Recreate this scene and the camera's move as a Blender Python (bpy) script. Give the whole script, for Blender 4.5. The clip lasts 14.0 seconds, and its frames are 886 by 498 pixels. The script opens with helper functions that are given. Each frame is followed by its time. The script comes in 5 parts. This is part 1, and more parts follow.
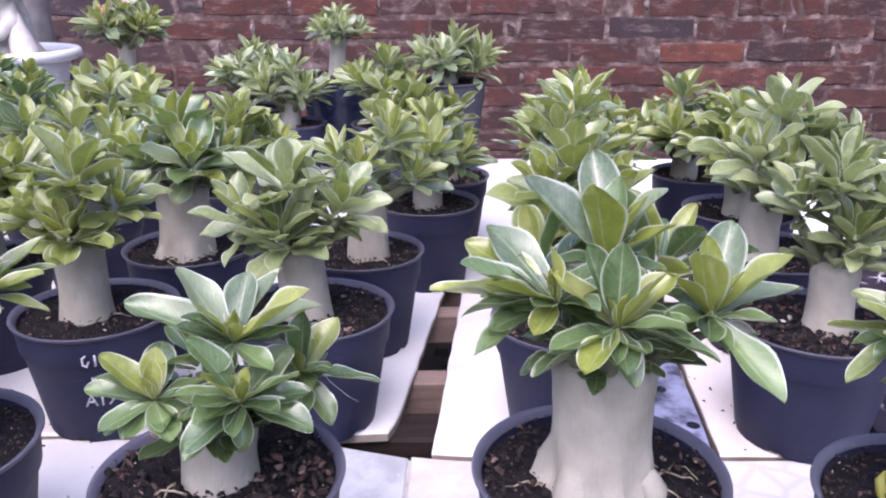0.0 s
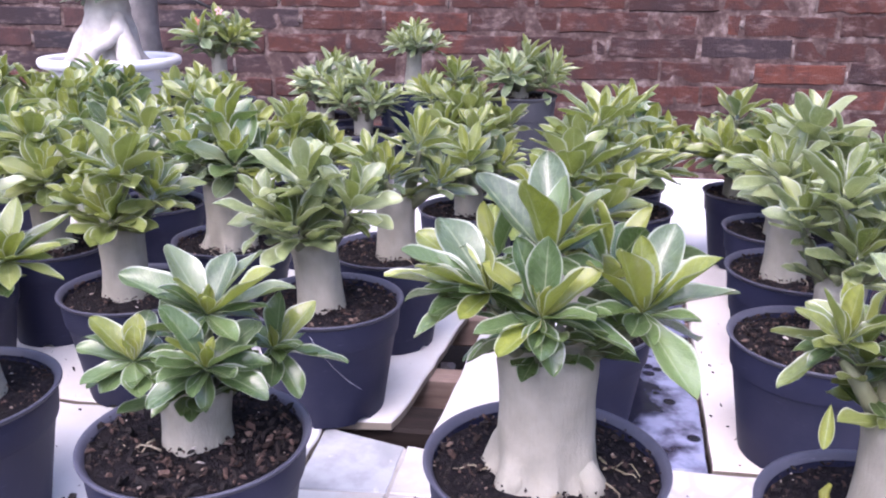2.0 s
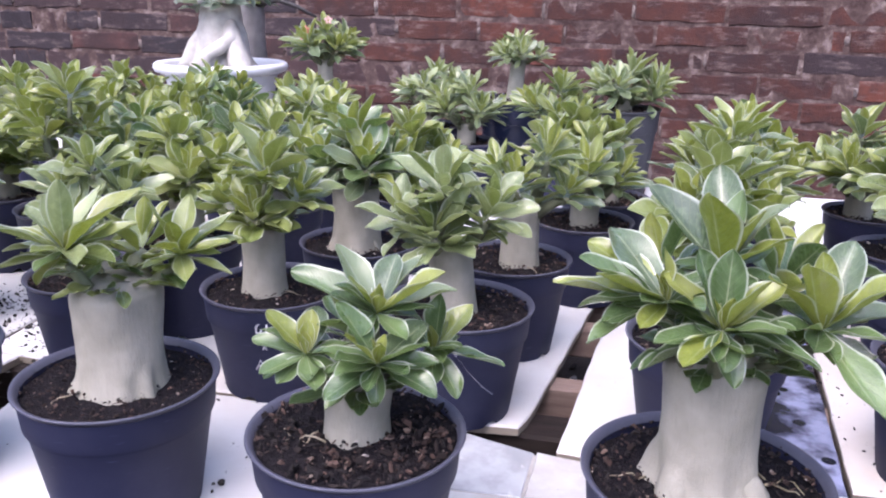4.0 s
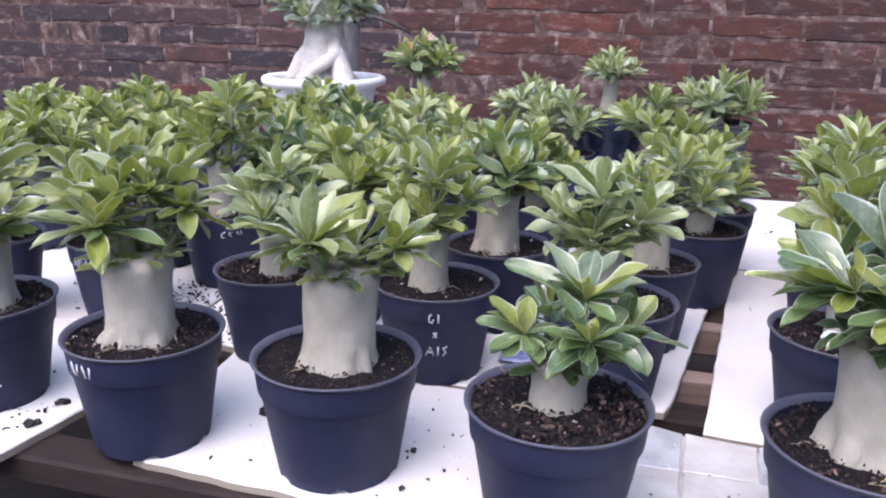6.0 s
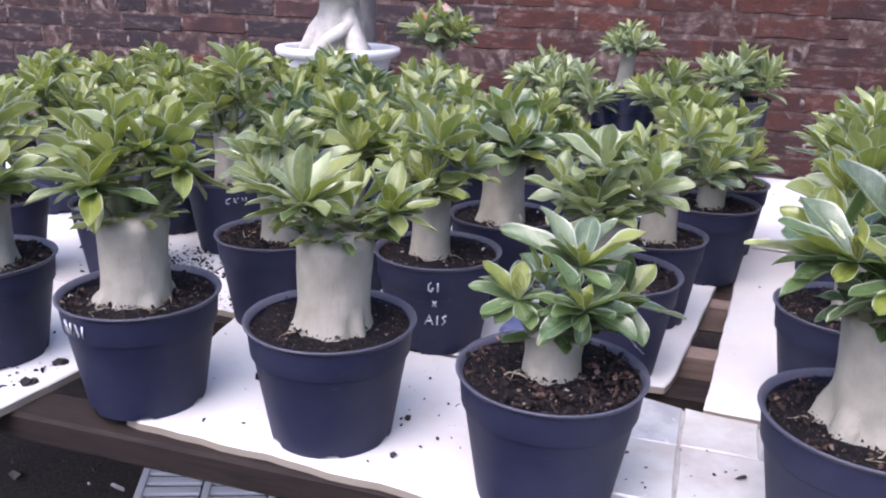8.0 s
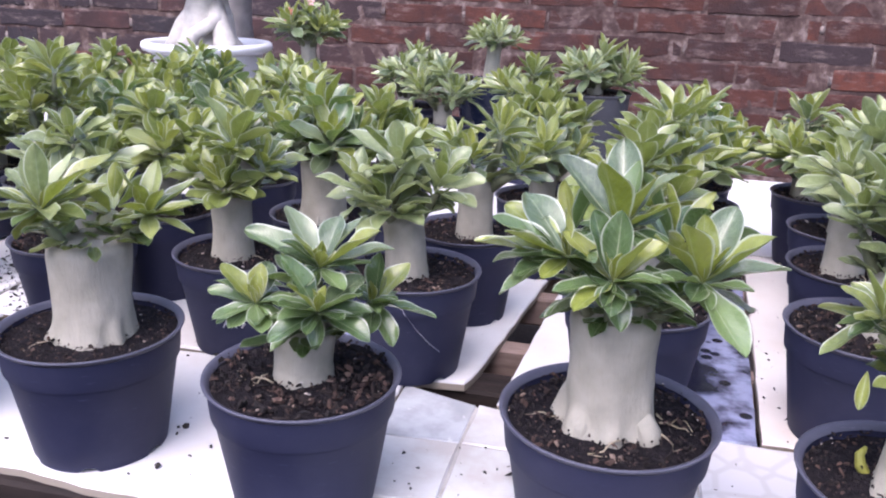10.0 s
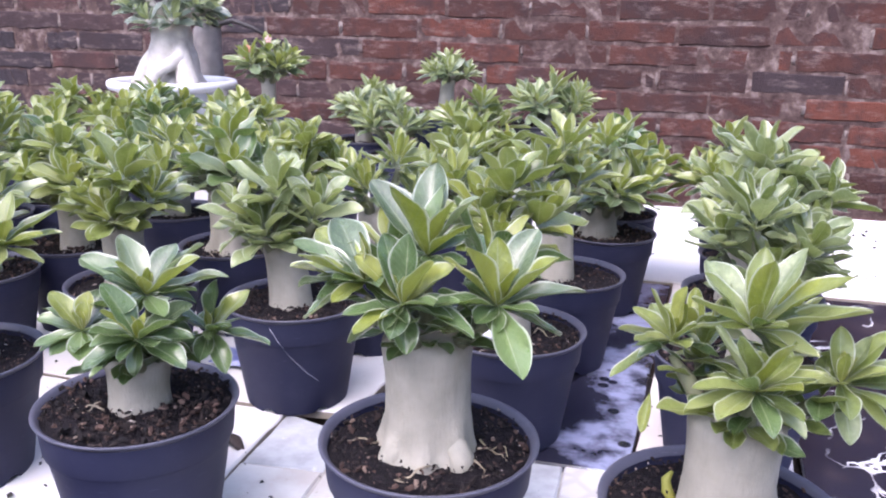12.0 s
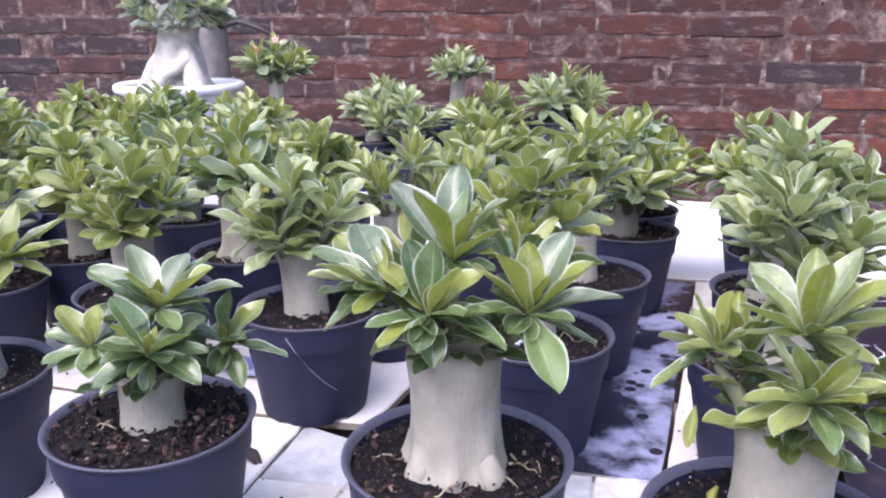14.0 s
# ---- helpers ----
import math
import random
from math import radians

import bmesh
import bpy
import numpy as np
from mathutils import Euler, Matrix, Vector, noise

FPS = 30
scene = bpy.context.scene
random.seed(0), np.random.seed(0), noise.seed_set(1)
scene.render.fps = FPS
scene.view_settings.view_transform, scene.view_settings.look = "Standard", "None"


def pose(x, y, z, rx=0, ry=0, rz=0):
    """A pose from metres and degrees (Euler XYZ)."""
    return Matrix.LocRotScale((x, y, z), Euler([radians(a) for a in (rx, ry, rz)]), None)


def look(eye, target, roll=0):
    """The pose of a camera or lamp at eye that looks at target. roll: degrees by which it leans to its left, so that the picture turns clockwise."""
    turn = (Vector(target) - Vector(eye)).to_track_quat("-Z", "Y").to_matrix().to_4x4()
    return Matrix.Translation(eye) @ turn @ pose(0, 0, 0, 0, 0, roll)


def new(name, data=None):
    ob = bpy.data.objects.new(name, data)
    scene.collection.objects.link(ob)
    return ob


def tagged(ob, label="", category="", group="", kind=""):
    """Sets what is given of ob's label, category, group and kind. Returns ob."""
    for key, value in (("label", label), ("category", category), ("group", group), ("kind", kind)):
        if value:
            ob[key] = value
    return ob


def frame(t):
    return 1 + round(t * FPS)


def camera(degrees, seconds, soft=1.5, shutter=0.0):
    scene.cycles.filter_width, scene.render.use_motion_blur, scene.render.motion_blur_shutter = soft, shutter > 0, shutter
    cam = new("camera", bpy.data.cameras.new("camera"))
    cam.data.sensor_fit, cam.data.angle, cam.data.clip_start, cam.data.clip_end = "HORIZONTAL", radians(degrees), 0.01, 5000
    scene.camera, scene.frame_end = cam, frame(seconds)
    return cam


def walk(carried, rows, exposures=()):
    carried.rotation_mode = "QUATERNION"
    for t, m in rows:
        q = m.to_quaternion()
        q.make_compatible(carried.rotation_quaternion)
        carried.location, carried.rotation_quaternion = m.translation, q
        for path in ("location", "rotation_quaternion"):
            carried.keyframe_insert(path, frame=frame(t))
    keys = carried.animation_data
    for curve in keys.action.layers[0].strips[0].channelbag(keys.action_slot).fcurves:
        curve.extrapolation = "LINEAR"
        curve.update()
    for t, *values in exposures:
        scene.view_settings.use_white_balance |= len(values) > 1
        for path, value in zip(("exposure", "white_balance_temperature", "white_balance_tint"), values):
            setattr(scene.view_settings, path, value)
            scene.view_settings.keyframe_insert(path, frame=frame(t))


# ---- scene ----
cam = camera(56.5, 14.0, soft=2.1)
METRES, EYE, TILT, LEAN, TURN = 0.74, 0.362, -19.0, 0.0, 0.0
ROWS = [
    (0.0, 0.0, 0.0, 0.0, -0.0, 0.0, 0.0),
    (0.5, 0.0758, -0.0083, 0.0016, 3.67, 0.5, -0.96),
    (1.0, 0.1288, -0.0062, -0.0055, 5.06, 0.76, -1.82),
    (1.5, 0.1296, -0.0199, -0.0138, 6.06, 0.91, -2.3),
    (2.0, 0.1129, -0.0308, -0.0172, 7.4, 1.03, -2.93),
    (2.5, 0.0964, -0.0375, -0.0193, 9.05, 1.18, -3.73),
    (5.0, -0.0227, -0.115, -0.0424, 13.41, 1.4, -5.31),
    (5.5, -0.0593, -0.167, -0.0523, 14.26, 1.38, -5.39),
    (6.0, -0.078, -0.2042, -0.0555, 14.87, 1.77, -6.01),
    (6.5, -0.0795, -0.1941, -0.0652, 15.66, 1.84, -6.76),
    (7.0, -0.084, -0.191, -0.0733, 16.39, 1.15, -7.47),
    (9.5, 0.061, -0.1405, -0.0471, 13.26, -0.07, -6.37),
    (10.0, 0.1083, -0.1219, -0.0422, 11.68, 0.35, -5.94),
    (10.5, 0.1389, -0.114, -0.042, 11.47, 0.78, -5.69),
    (11.0, 0.1846, -0.1023, -0.0372, 12.06, 1.29, -5.49),
    (11.5, 0.2316, -0.0918, -0.0337, 12.46, 2.16, -5.38),
    (12.0, 0.2792, -0.0868, -0.0338, 13.04, 2.67, -5.44),
    (12.5, 0.3142, -0.0837, -0.0308, 13.72, 2.98, -5.05),
    (13.0, 0.3409, -0.0754, -0.0335, 14.58, 3.14, -4.51),
    (13.5, 0.3252, -0.0718, -0.0317, 14.76, 2.95, -4.21),
    (14.0, 0.2576, -0.0551, -0.027, 13.71, 2.45, -4.38),
]
walk(cam, [(t, pose(0, 0, EYE, TILT, LEAN, TURN) @ pose(METRES * x, METRES * y, METRES * z, 90 + pitch, roll, yaw)) for t, x, y, z, yaw, pitch, roll in ROWS],
     exposures=[(t, 1.72 + d, 5760 - (40 if t < 3 else 0), 19 + (9 if t < 3 else 1 if t < 9 else 4)) for t, d in ((0.0, 0.02), (1.5, 0.14), (2.5, 0.07), (5.0, -0.08), (6.5, -0.2), (7.0, -0.22), (9.5, -0.12), (11.0, 0.09), (12.5, 0.16), (13.5, 0.16), (14.0, 0.1))])

# ---- light ----
world = bpy.data.worlds.new("sky")
scene.world = world
world.use_nodes = True
wn = world.node_tree.nodes
wl = world.node_tree.links
sky = wn.new("ShaderNodeTexSky")
sky.sky_type = 'NISHITA'
sky.sun_disc = False
sky.sun_elevation = radians(62)
sky.sun_rotation = radians(200)
sky.dust_density = 5.0
sky.air_density = 1.0
sky.ozone_density = 1.0
wn["Background"].inputs["Strength"].default_value = 0.15
wl.new(sky.outputs["Color"], wn["Background"].inputs["Color"])

sun_data = bpy.data.lights.new("sun", 'SUN')
sun_data.energy = 1.0
sun_data.angle = radians(70)
sun_data.color = (1.0, 0.96, 0.93)
sun = new("sun", sun_data)
sun.matrix_world = look((-1.0, -2.2, 5.0), (0, 0.8, 0))


# ---- materials ----
def material(name, rough=0.6, spec=0.4, metal=0.0):
    m = bpy.data.materials.new(name)
    m.use_nodes = True
    nt = m.node_tree
    b = nt.nodes["Principled BSDF"]
    b.inputs["Roughness"].default_value = rough
    b.inputs["Specular IOR Level"].default_value = spec
    b.inputs["Metallic"].default_value = metal
    return m, nt, b


def node(nt, kind, **vals):
    n = nt.nodes.new(kind)
    for key, value in vals.items():
        n.inputs[key.replace("_", " ")].default_value = value
    return n


def coords(nt, obj=True):
    return nt.nodes.new("ShaderNodeTexCoord").outputs["Object" if obj else "UV"]


def world_place(nt):
    return nt.nodes.new("ShaderNodeNewGeometry").outputs["Position"]


def noise_of(nt, vec, scale, detail=4.0, rough=0.55):
    n = node(nt, "ShaderNodeTexNoise", Scale=scale, Detail=detail, Roughness=rough)
    nt.links.new(vec, n.inputs["Vector"])
    return n.outputs["Fac"]


def ramp(nt, fac, stops):
    r = nt.nodes.new("ShaderNodeValToRGB")
    e = r.color_ramp.elements
    e[0].position, e[0].color = stops[0][0], (*stops[0][1], 1)
    e[1].position, e[1].color = stops[-1][0], (*stops[-1][1], 1)
    for p, col in stops[1:-1]:
        k = e.new(p)
        k.color = (*col, 1)
    nt.links.new(fac, r.inputs["Fac"])
    return r.outputs["Color"]


def mix(nt, fac, a, b, mode='MIX'):
    n = nt.nodes.new("ShaderNodeMix")
    n.data_type, n.blend_type = 'RGBA', mode
    for sock, v in ((n.inputs[0], fac), (n.inputs[6], a), (n.inputs[7], b)):
        if isinstance(v, (int, float)):
            sock.default_value = v
        elif isinstance(v, tuple):
            sock.default_value = (*v, 1)
        else:
            nt.links.new(v, sock)
    return n.outputs[2]


def math_node(nt, op, a, b=0.0, c=None):
    n = nt.nodes.new("ShaderNodeMath")
    n.operation = op
    for i, v in enumerate((a, b) if c is None else (a, b, c)):
        if isinstance(v, (int, float)):
            n.inputs[i].default_value = v
        else:
            nt.links.new(v, n.inputs[i])
    return n.outputs[0]


def bump(nt, b, height, strength=0.4, dist=0.002):
    n = node(nt, "ShaderNodeBump", Strength=strength, Distance=dist)
    nt.links.new(height, n.inputs["Height"])
    nt.links.new(n.outputs["Normal"], b.inputs["Normal"])


def smooth(nt, v, lo, hi):
    n = nt.nodes.new("ShaderNodeMapRange")
    n.interpolation_type = 'SMOOTHSTEP'
    n.inputs["From Min"].default_value, n.inputs["From Max"].default_value = lo, hi
    nt.links.new(v, n.inputs["Value"])
    return n.outputs["Result"]


def object_random(nt):
    return nt.nodes.new("ShaderNodeObjectInfo").outputs["Random"]


def leaf_material(name, dark, mid, light, rough=0.38):
    m, nt, b = material(name, rough, 0.45)
    b.inputs["Coat Weight"].default_value = 1.0
    b.inputs["Coat Roughness"].default_value = 0.16
    b.inputs["Coat IOR"].default_value = 1.5
    uv = nt.nodes.new("ShaderNodeUVMap")
    uv.uv_map = "leaf"
    sep = nt.nodes.new("ShaderNodeSeparateXYZ")
    nt.links.new(uv.outputs["UV"], sep.inputs[0])
    u, v = sep.outputs["X"], sep.outputs["Y"]
    across = math_node(nt, 'ABSOLUTE', math_node(nt, 'SUBTRACT', u, 0.5))
    base = ramp(nt, object_random(nt), [(0.0, dark), (0.5, mid), (1.0, light)])
    patch = noise_of(nt, coords(nt), 8.5, 6, 0.62)
    fine = noise_of(nt, coords(nt), 34, 4, 0.6)
    base = mix(nt, math_node(nt, 'MULTIPLY', smooth(nt, patch, 0.44, 0.66), 0.45), base, tuple(min(1, c * 1.45 + 0.008) for c in mid))
    # side veins running out and forwards from the midrib
    slant = math_node(nt, 'SUBTRACT', math_node(nt, 'MULTIPLY', v, 62.0), math_node(nt, 'MULTIPLY', across, 34.0))
    vein = smooth(nt, math_node(nt, 'SINE', slant), 0.86, 1.0)
    base = mix(nt, math_node(nt, 'MULTIPLY', math_node(nt, 'MULTIPLY', vein, patch), 0.42), base, (0.22, 0.28, 0.13))
    rib = math_node(nt, 'SUBTRACT', 1.0, smooth(nt, across, 0.010, 0.034))
    rib = math_node(nt, 'MULTIPLY', rib, math_node(nt, 'SUBTRACT', 0.95, math_node(nt, 'MULTIPLY', v, 0.6)))
    base = mix(nt, math_node(nt, 'MULTIPLY', rib, 0.62), base, (0.42, 0.46, 0.28))
    # pale margin, painted brighter still for the light caught on the glossy edge
    rim = smooth(nt, across, 0.425, 0.478)
    base = mix(nt, math_node(nt, 'MULTIPLY', rim, 0.66), base, (0.56, 0.60, 0.48))
    nt.links.new(base, b.inputs["Base Color"])
    shine = noise_of(nt, coords(nt), 6.5, 5)
    nt.links.new(math_node(nt, 'ADD', math_node(nt, 'MULTIPLY', shine, 0.5), rough - 0.25), b.inputs["Roughness"])
    bump(nt, b, math_node(nt, 'ADD', math_node(nt, 'MULTIPLY', vein, -0.5), math_node(nt, 'ADD', math_node(nt, 'MULTIPLY', patch, 1.6), math_node(nt, 'MULTIPLY', fine, 0.55))), 0.6, 0.0022)
    tr = nt.nodes.new("ShaderNodeBsdfTranslucent")
    nt.links.new(mix(nt, 0.35, base, (0.21, 0.27, 0.02)), tr.inputs["Color"])
    add = nt.nodes.new("ShaderNodeMixShader")
    add.inputs[0].default_value = 0.32
    nt.links.new(b.outputs[0], add.inputs[1])
    nt.links.new(tr.outputs[0], add.inputs[2])
    nt.links.new(add.outputs[0], nt.nodes["Material Output"].inputs["Surface"])
    return m


LEAF_OLD = leaf_material("leaf_old", (0.0566, 0.092, 0.0435), (0.109, 0.156, 0.0731), (0.181, 0.226, 0.115), 0.36)
LEAF_MID = leaf_material("leaf_mid", (0.0936, 0.132, 0.0261), (0.174, 0.214, 0.0487), (0.259, 0.292, 0.087), 0.38)
LEAF_DEEP = leaf_material("leaf_deep", (0.0488, 0.094, 0.0261), (0.0897, 0.15, 0.0452), (0.142, 0.212, 0.0713), 0.36)
LEAF_GLOSSY = leaf_material("leaf_glossy_green", (0.0351, 0.07, 0.0218), (0.0644, 0.118, 0.0348), (0.103, 0.168, 0.0539), 0.33)
LEAF_NEW = leaf_material("leaf_new", (0.156, 0.190, 0.022), (0.205, 0.238, 0.032), (0.255, 0.274, 0.054), 0.42)
LEAF_GREY = leaf_material("leaf_grey_green", (0.137, 0.178, 0.0696), (0.238, 0.286, 0.122), (0.343, 0.388, 0.183), 0.40)
LEAF_PALE = leaf_material("leaf_dusty_pale", (0.1056, 0.1403, 0.1066), (0.1373, 0.1739, 0.1403), (0.169, 0.2076, 0.1739), 0.45)


def bark_material(name, pale, grey, green):
    m, nt, b = material(name, 0.62, 0.35)
    p = coords(nt)
    base = ramp(nt, noise_of(nt, p, 45, 6), [(0.3, grey), (0.65, pale)])
    sep = nt.nodes.new("ShaderNodeSeparateXYZ")
    nt.links.new(p, sep.inputs[0])
    stretch = nt.nodes.new("ShaderNodeMapping")
    stretch.inputs["Scale"].default_value = (1, 1, 0.22)
    nt.links.new(p, stretch.inputs["Vector"])
    streak = noise_of(nt, stretch.outputs[0], 420, 5)
    base = mix(nt, math_node(nt, 'MULTIPLY', smooth(nt, streak, 0.5, 0.75), 0.15), base, tuple(c * 0.62 for c in grey))
    spot = noise_of(nt, p, 26, 3)
    base = mix(nt, math_node(nt, 'MULTIPLY', smooth(nt, spot, 0.52, 0.72), 0.35), base, green)
    nt.links.new(base, b.inputs["Base Color"])
    bump(nt, b, math_node(nt, 'ADD', streak, math_node(nt, 'MULTIPLY', noise_of(nt, p, 800, 3), 0.5)), 0.7, 0.0010)
    return m


BARK = bark_material("pale_bark", (0.2946, 0.2725, 0.2234), (0.218, 0.2044, 0.1656), (0.1885, 0.1896, 0.1269))
BARK_WHITE = bark_material("white_bark", (0.4619, 0.4339, 0.3905), (0.3232, 0.2993, 0.2741), (0.3387, 0.3142, 0.2671))
DRY_BARK = bark_material("dark_dead_bark", (0.030, 0.026, 0.026), (0.018, 0.016, 0.016), (0.03, 0.03, 0.02))
STEM = bark_material("green_stem", (0.1666, 0.1729, 0.1008), (0.1078, 0.1183, 0.0672), (0.1176, 0.1547, 0.056))
SPROUT = bark_material("yellow_sprout", (0.204, 0.198, 0.036), (0.156, 0.162, 0.03), (0.12, 0.144, 0.03))
ROOT = bark_material("root_skin", (0.272, 0.232, 0.16), (0.176, 0.144, 0.104), (0.24, 0.224, 0.096))


def pot_material(name, col, dusty, rough=0.5):
    m, nt, b = material(name, rough, 0.22)
    p = coords(nt)
    dust = noise_of(nt, p, 30, 6, 0.65)
    fine = noise_of(nt, p, 380, 4)
    base = mix(nt, math_node(nt, 'MULTIPLY', smooth(nt, dust, 0.4, 0.8), 0.35), col, dusty)
    ring = nt.nodes.new("ShaderNodeMapping")
    ring.inputs["Scale"].default_value = (1, 1, 9)
    nt.links.new(p, ring.inputs["Vector"])
    scuff = smooth(nt, noise_of(nt, ring.outputs[0], 60, 5, 0.7), 0.62, 0.78)
    base = mix(nt, math_node(nt, 'MULTIPLY', scuff, 0.3), base, tuple(c * 3 + 0.03 for c in dusty))
    nt.links.new(base, b.inputs["Base Color"])
    nt.links.new(math_node(nt, 'ADD', math_node(nt, 'MULTIPLY', dust, 0.16), rough), b.inputs["Roughness"])
    bump(nt, b, fine, 0.12, 0.0006)
    return m


POT = pot_material("black_plastic", (0.0161, 0.01782, 0.0414), (0.0391, 0.04025, 0.069))
RIM = pot_material("worn_black_rim", (0.054, 0.054, 0.07517), (0.1188, 0.1188, 0.1462), 0.36)
POT_GREY = pot_material("grey_plastic", (0.03348, 0.03482, 0.04107), (0.0491, 0.0491, 0.0558), 0.5)
POT_BLUE = pot_material("dark_blue_plastic", (0.01848, 0.02376, 0.05445), (0.0528, 0.0594, 0.0891), 0.2)
RIM_BLUE = pot_material("pale_blue_rim", (0.06, 0.07, 0.15), (0.12, 0.13, 0.2), 0.25)
POT_WHITE = pot_material("white_plastic", (0.592, 0.592, 0.608), (0.496, 0.488, 0.48), 0.38)

CHALK, nt_, b_ = material("white_marker", 0.7, 0.2)
nt_.links.new(ramp(nt_, noise_of(nt_, coords(nt_), 300, 3), [(0.3, (0.28, 0.28, 0.31)), (0.6, (0.48, 0.48, 0.52))]), b_.inputs["Base Color"])


def soil_material(name, dark, brown):
    m, nt, b = material(name, 0.95, 0.12)
    p = coords(nt)
    base = ramp(nt, noise_of(nt, p, 210, 6, 0.7), [(0.32, dark), (0.6, brown), (0.78, tuple(c * 2.0 for c in brown))])
    nt.links.new(base, b.inputs["Base Color"])
    bump(nt, b, noise_of(nt, p, 320, 5, 0.7), 0.9, 0.004)
    return m


SOIL = soil_material("potting_soil", (0.0045, 0.00408, 0.00525), (0.0153, 0.01224, 0.01425))
EARTH = soil_material("yard_earth", (0.0228, 0.01938, 0.0171), (0.057, 0.04788, 0.04104))


def chip_material(name, stops, rough=0.85):
    m, nt, b = material(name, rough, 0.2)
    g = nt.nodes.new("ShaderNodeNewGeometry")
    nt.links.new(ramp(nt, g.outputs["Random Per Island"], stops), b.inputs["Base Color"])
    return m


CHIP = chip_material("mulch", [(0.0, (0.006, 0.005, 0.0055)), (0.5, (0.015, 0.011, 0.010)), (0.80, (0.034, 0.021, 0.017)), (0.94, (0.072, 0.045, 0.035)), (0.98, (0.16, 0.12, 0.095)), (1.0, (0.42, 0.38, 0.34))])
CRUMB = chip_material("soil_crumbs", [(0.0, (0.010, 0.010, 0.010)), (0.7, (0.03, 0.026, 0.024)), (1.0, (0.08, 0.07, 0.06))])


def board_material(name, white, stain_or_sheen, amount):
    m, nt, b = material(name, 0.42, 0.4)
    p = world_place(nt)
    big = noise_of(nt, p, 5.5, 5, 0.6)
    base = mix(nt, math_node(nt, 'MULTIPLY', smooth(nt, big, 0.45, 0.75), amount), white, stain_or_sheen)
    small = noise_of(nt, p, 60, 6, 0.7)
    base = mix(nt, math_node(nt, 'MULTIPLY', smooth(nt, small, 0.6, 0.8), 0.3), base, tuple(c * 0.7 for c in stain_or_sheen))
    speck = noise_of(nt, p, 340, 2)
    base = mix(nt, math_node(nt, 'MULTIPLY', smooth(nt, speck, 0.71, 0.76), 0.5), base, (0.10, 0.085, 0.08))
    nt.links.new(base, b.inputs["Base Color"])
    nt.links.new(math_node(nt, 'ADD', math_node(nt, 'MULTIPLY', small, 0.4), 0.25), b.inputs["Roughness"])
    bump(nt, b, small, 0.08, 0.001)
    return m


BOARD = board_material("white_board", (0.540, 0.528, 0.520), (0.452, 0.418, 0.392), 0.85)
BOARD_WARM = board_material("beige_board", (0.590, 0.556, 0.528), (0.490, 0.424, 0.366), 0.75)
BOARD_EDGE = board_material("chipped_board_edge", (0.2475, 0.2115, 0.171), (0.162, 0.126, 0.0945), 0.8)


def tile_material(name, white, vein, scale, cells):
    m, nt, b = material(name, 0.22, 0.5)
    p = world_place(nt)
    if cells:
        vo = node(nt, "ShaderNodeTexVoronoi", Scale=scale)
        vo.feature = 'DISTANCE_TO_EDGE'
        nt.links.new(p, vo.inputs["Vector"])
        fac = smooth(nt, vo.outputs["Distance"], 0.03, 0.14)
        base = mix(nt, fac, vein, white)
    else:
        fac = smooth(nt, noise_of(nt, p, scale, 7, 0.65), 0.38, 0.66)
        base = mix(nt, fac, white, vein)
    dirt = smooth(nt, noise_of(nt, p, 38, 6, 0.7), 0.56, 0.8)
    base = mix(nt, math_node(nt, 'MULTIPLY', dirt, 0.4), base, (0.38, 0.34, 0.31))
    nt.links.new(base, b.inputs["Base Color"])
    nt.links.new(math_node(nt, 'ADD', math_node(nt, 'MULTIPLY', dirt, 0.4), 0.15), b.inputs["Roughness"])
    return m


TILE_GREY = tile_material("grey_marbled_tile", (0.3992, 0.4052, 0.4173), (0.2661, 0.2722, 0.2843), 17, False)
TILE_PINK = tile_material("cream_tile", (0.466, 0.4658, 0.4526), (0.3904, 0.3674, 0.3411), 14, False)
TILE_PEBBLE = tile_material("pebble_pattern_tile", (0.4973, 0.4838, 0.4771), (0.44, 0.42, 0.405), 34, True)


def wet_black():
    m, nt, b = material("wet_black_tile", 0.1, 0.6)
    p = world_place(nt)
    # bluish patches paint the sky's reflection in the water, mixed with water stains
    sky_patch = smooth(nt, noise_of(nt, p, 11, 5, 0.55), 0.43, 0.56)
    film = smooth(nt, noise_of(nt, p, 34, 6, 0.65), 0.30, 0.55)
    drops = node(nt, "ShaderNodeTexVoronoi", Scale=34.0)
    nt.links.new(p, drops.inputs["Vector"])
    hole = smooth(nt, drops.outputs["Distance"], 0.16, 0.24)
    stain_or_sheen = math_node(nt, 'MULTIPLY', math_node(nt, 'MULTIPLY', sky_patch, hole), math_node(nt, 'ADD', math_node(nt, 'MULTIPLY', film, 0.6), 0.4))
    base = mix(nt, math_node(nt, 'MULTIPLY', stain_or_sheen, 0.9), (0.014, 0.014, 0.026), (0.27, 0.29, 0.43))
    nt.links.new(base, b.inputs["Base Color"])
    nt.links.new(math_node(nt, 'ADD', math_node(nt, 'MULTIPLY', film, 0.22), 0.05), b.inputs["Roughness"])
    bump(nt, b, film, 0.05, 0.001)
    return m


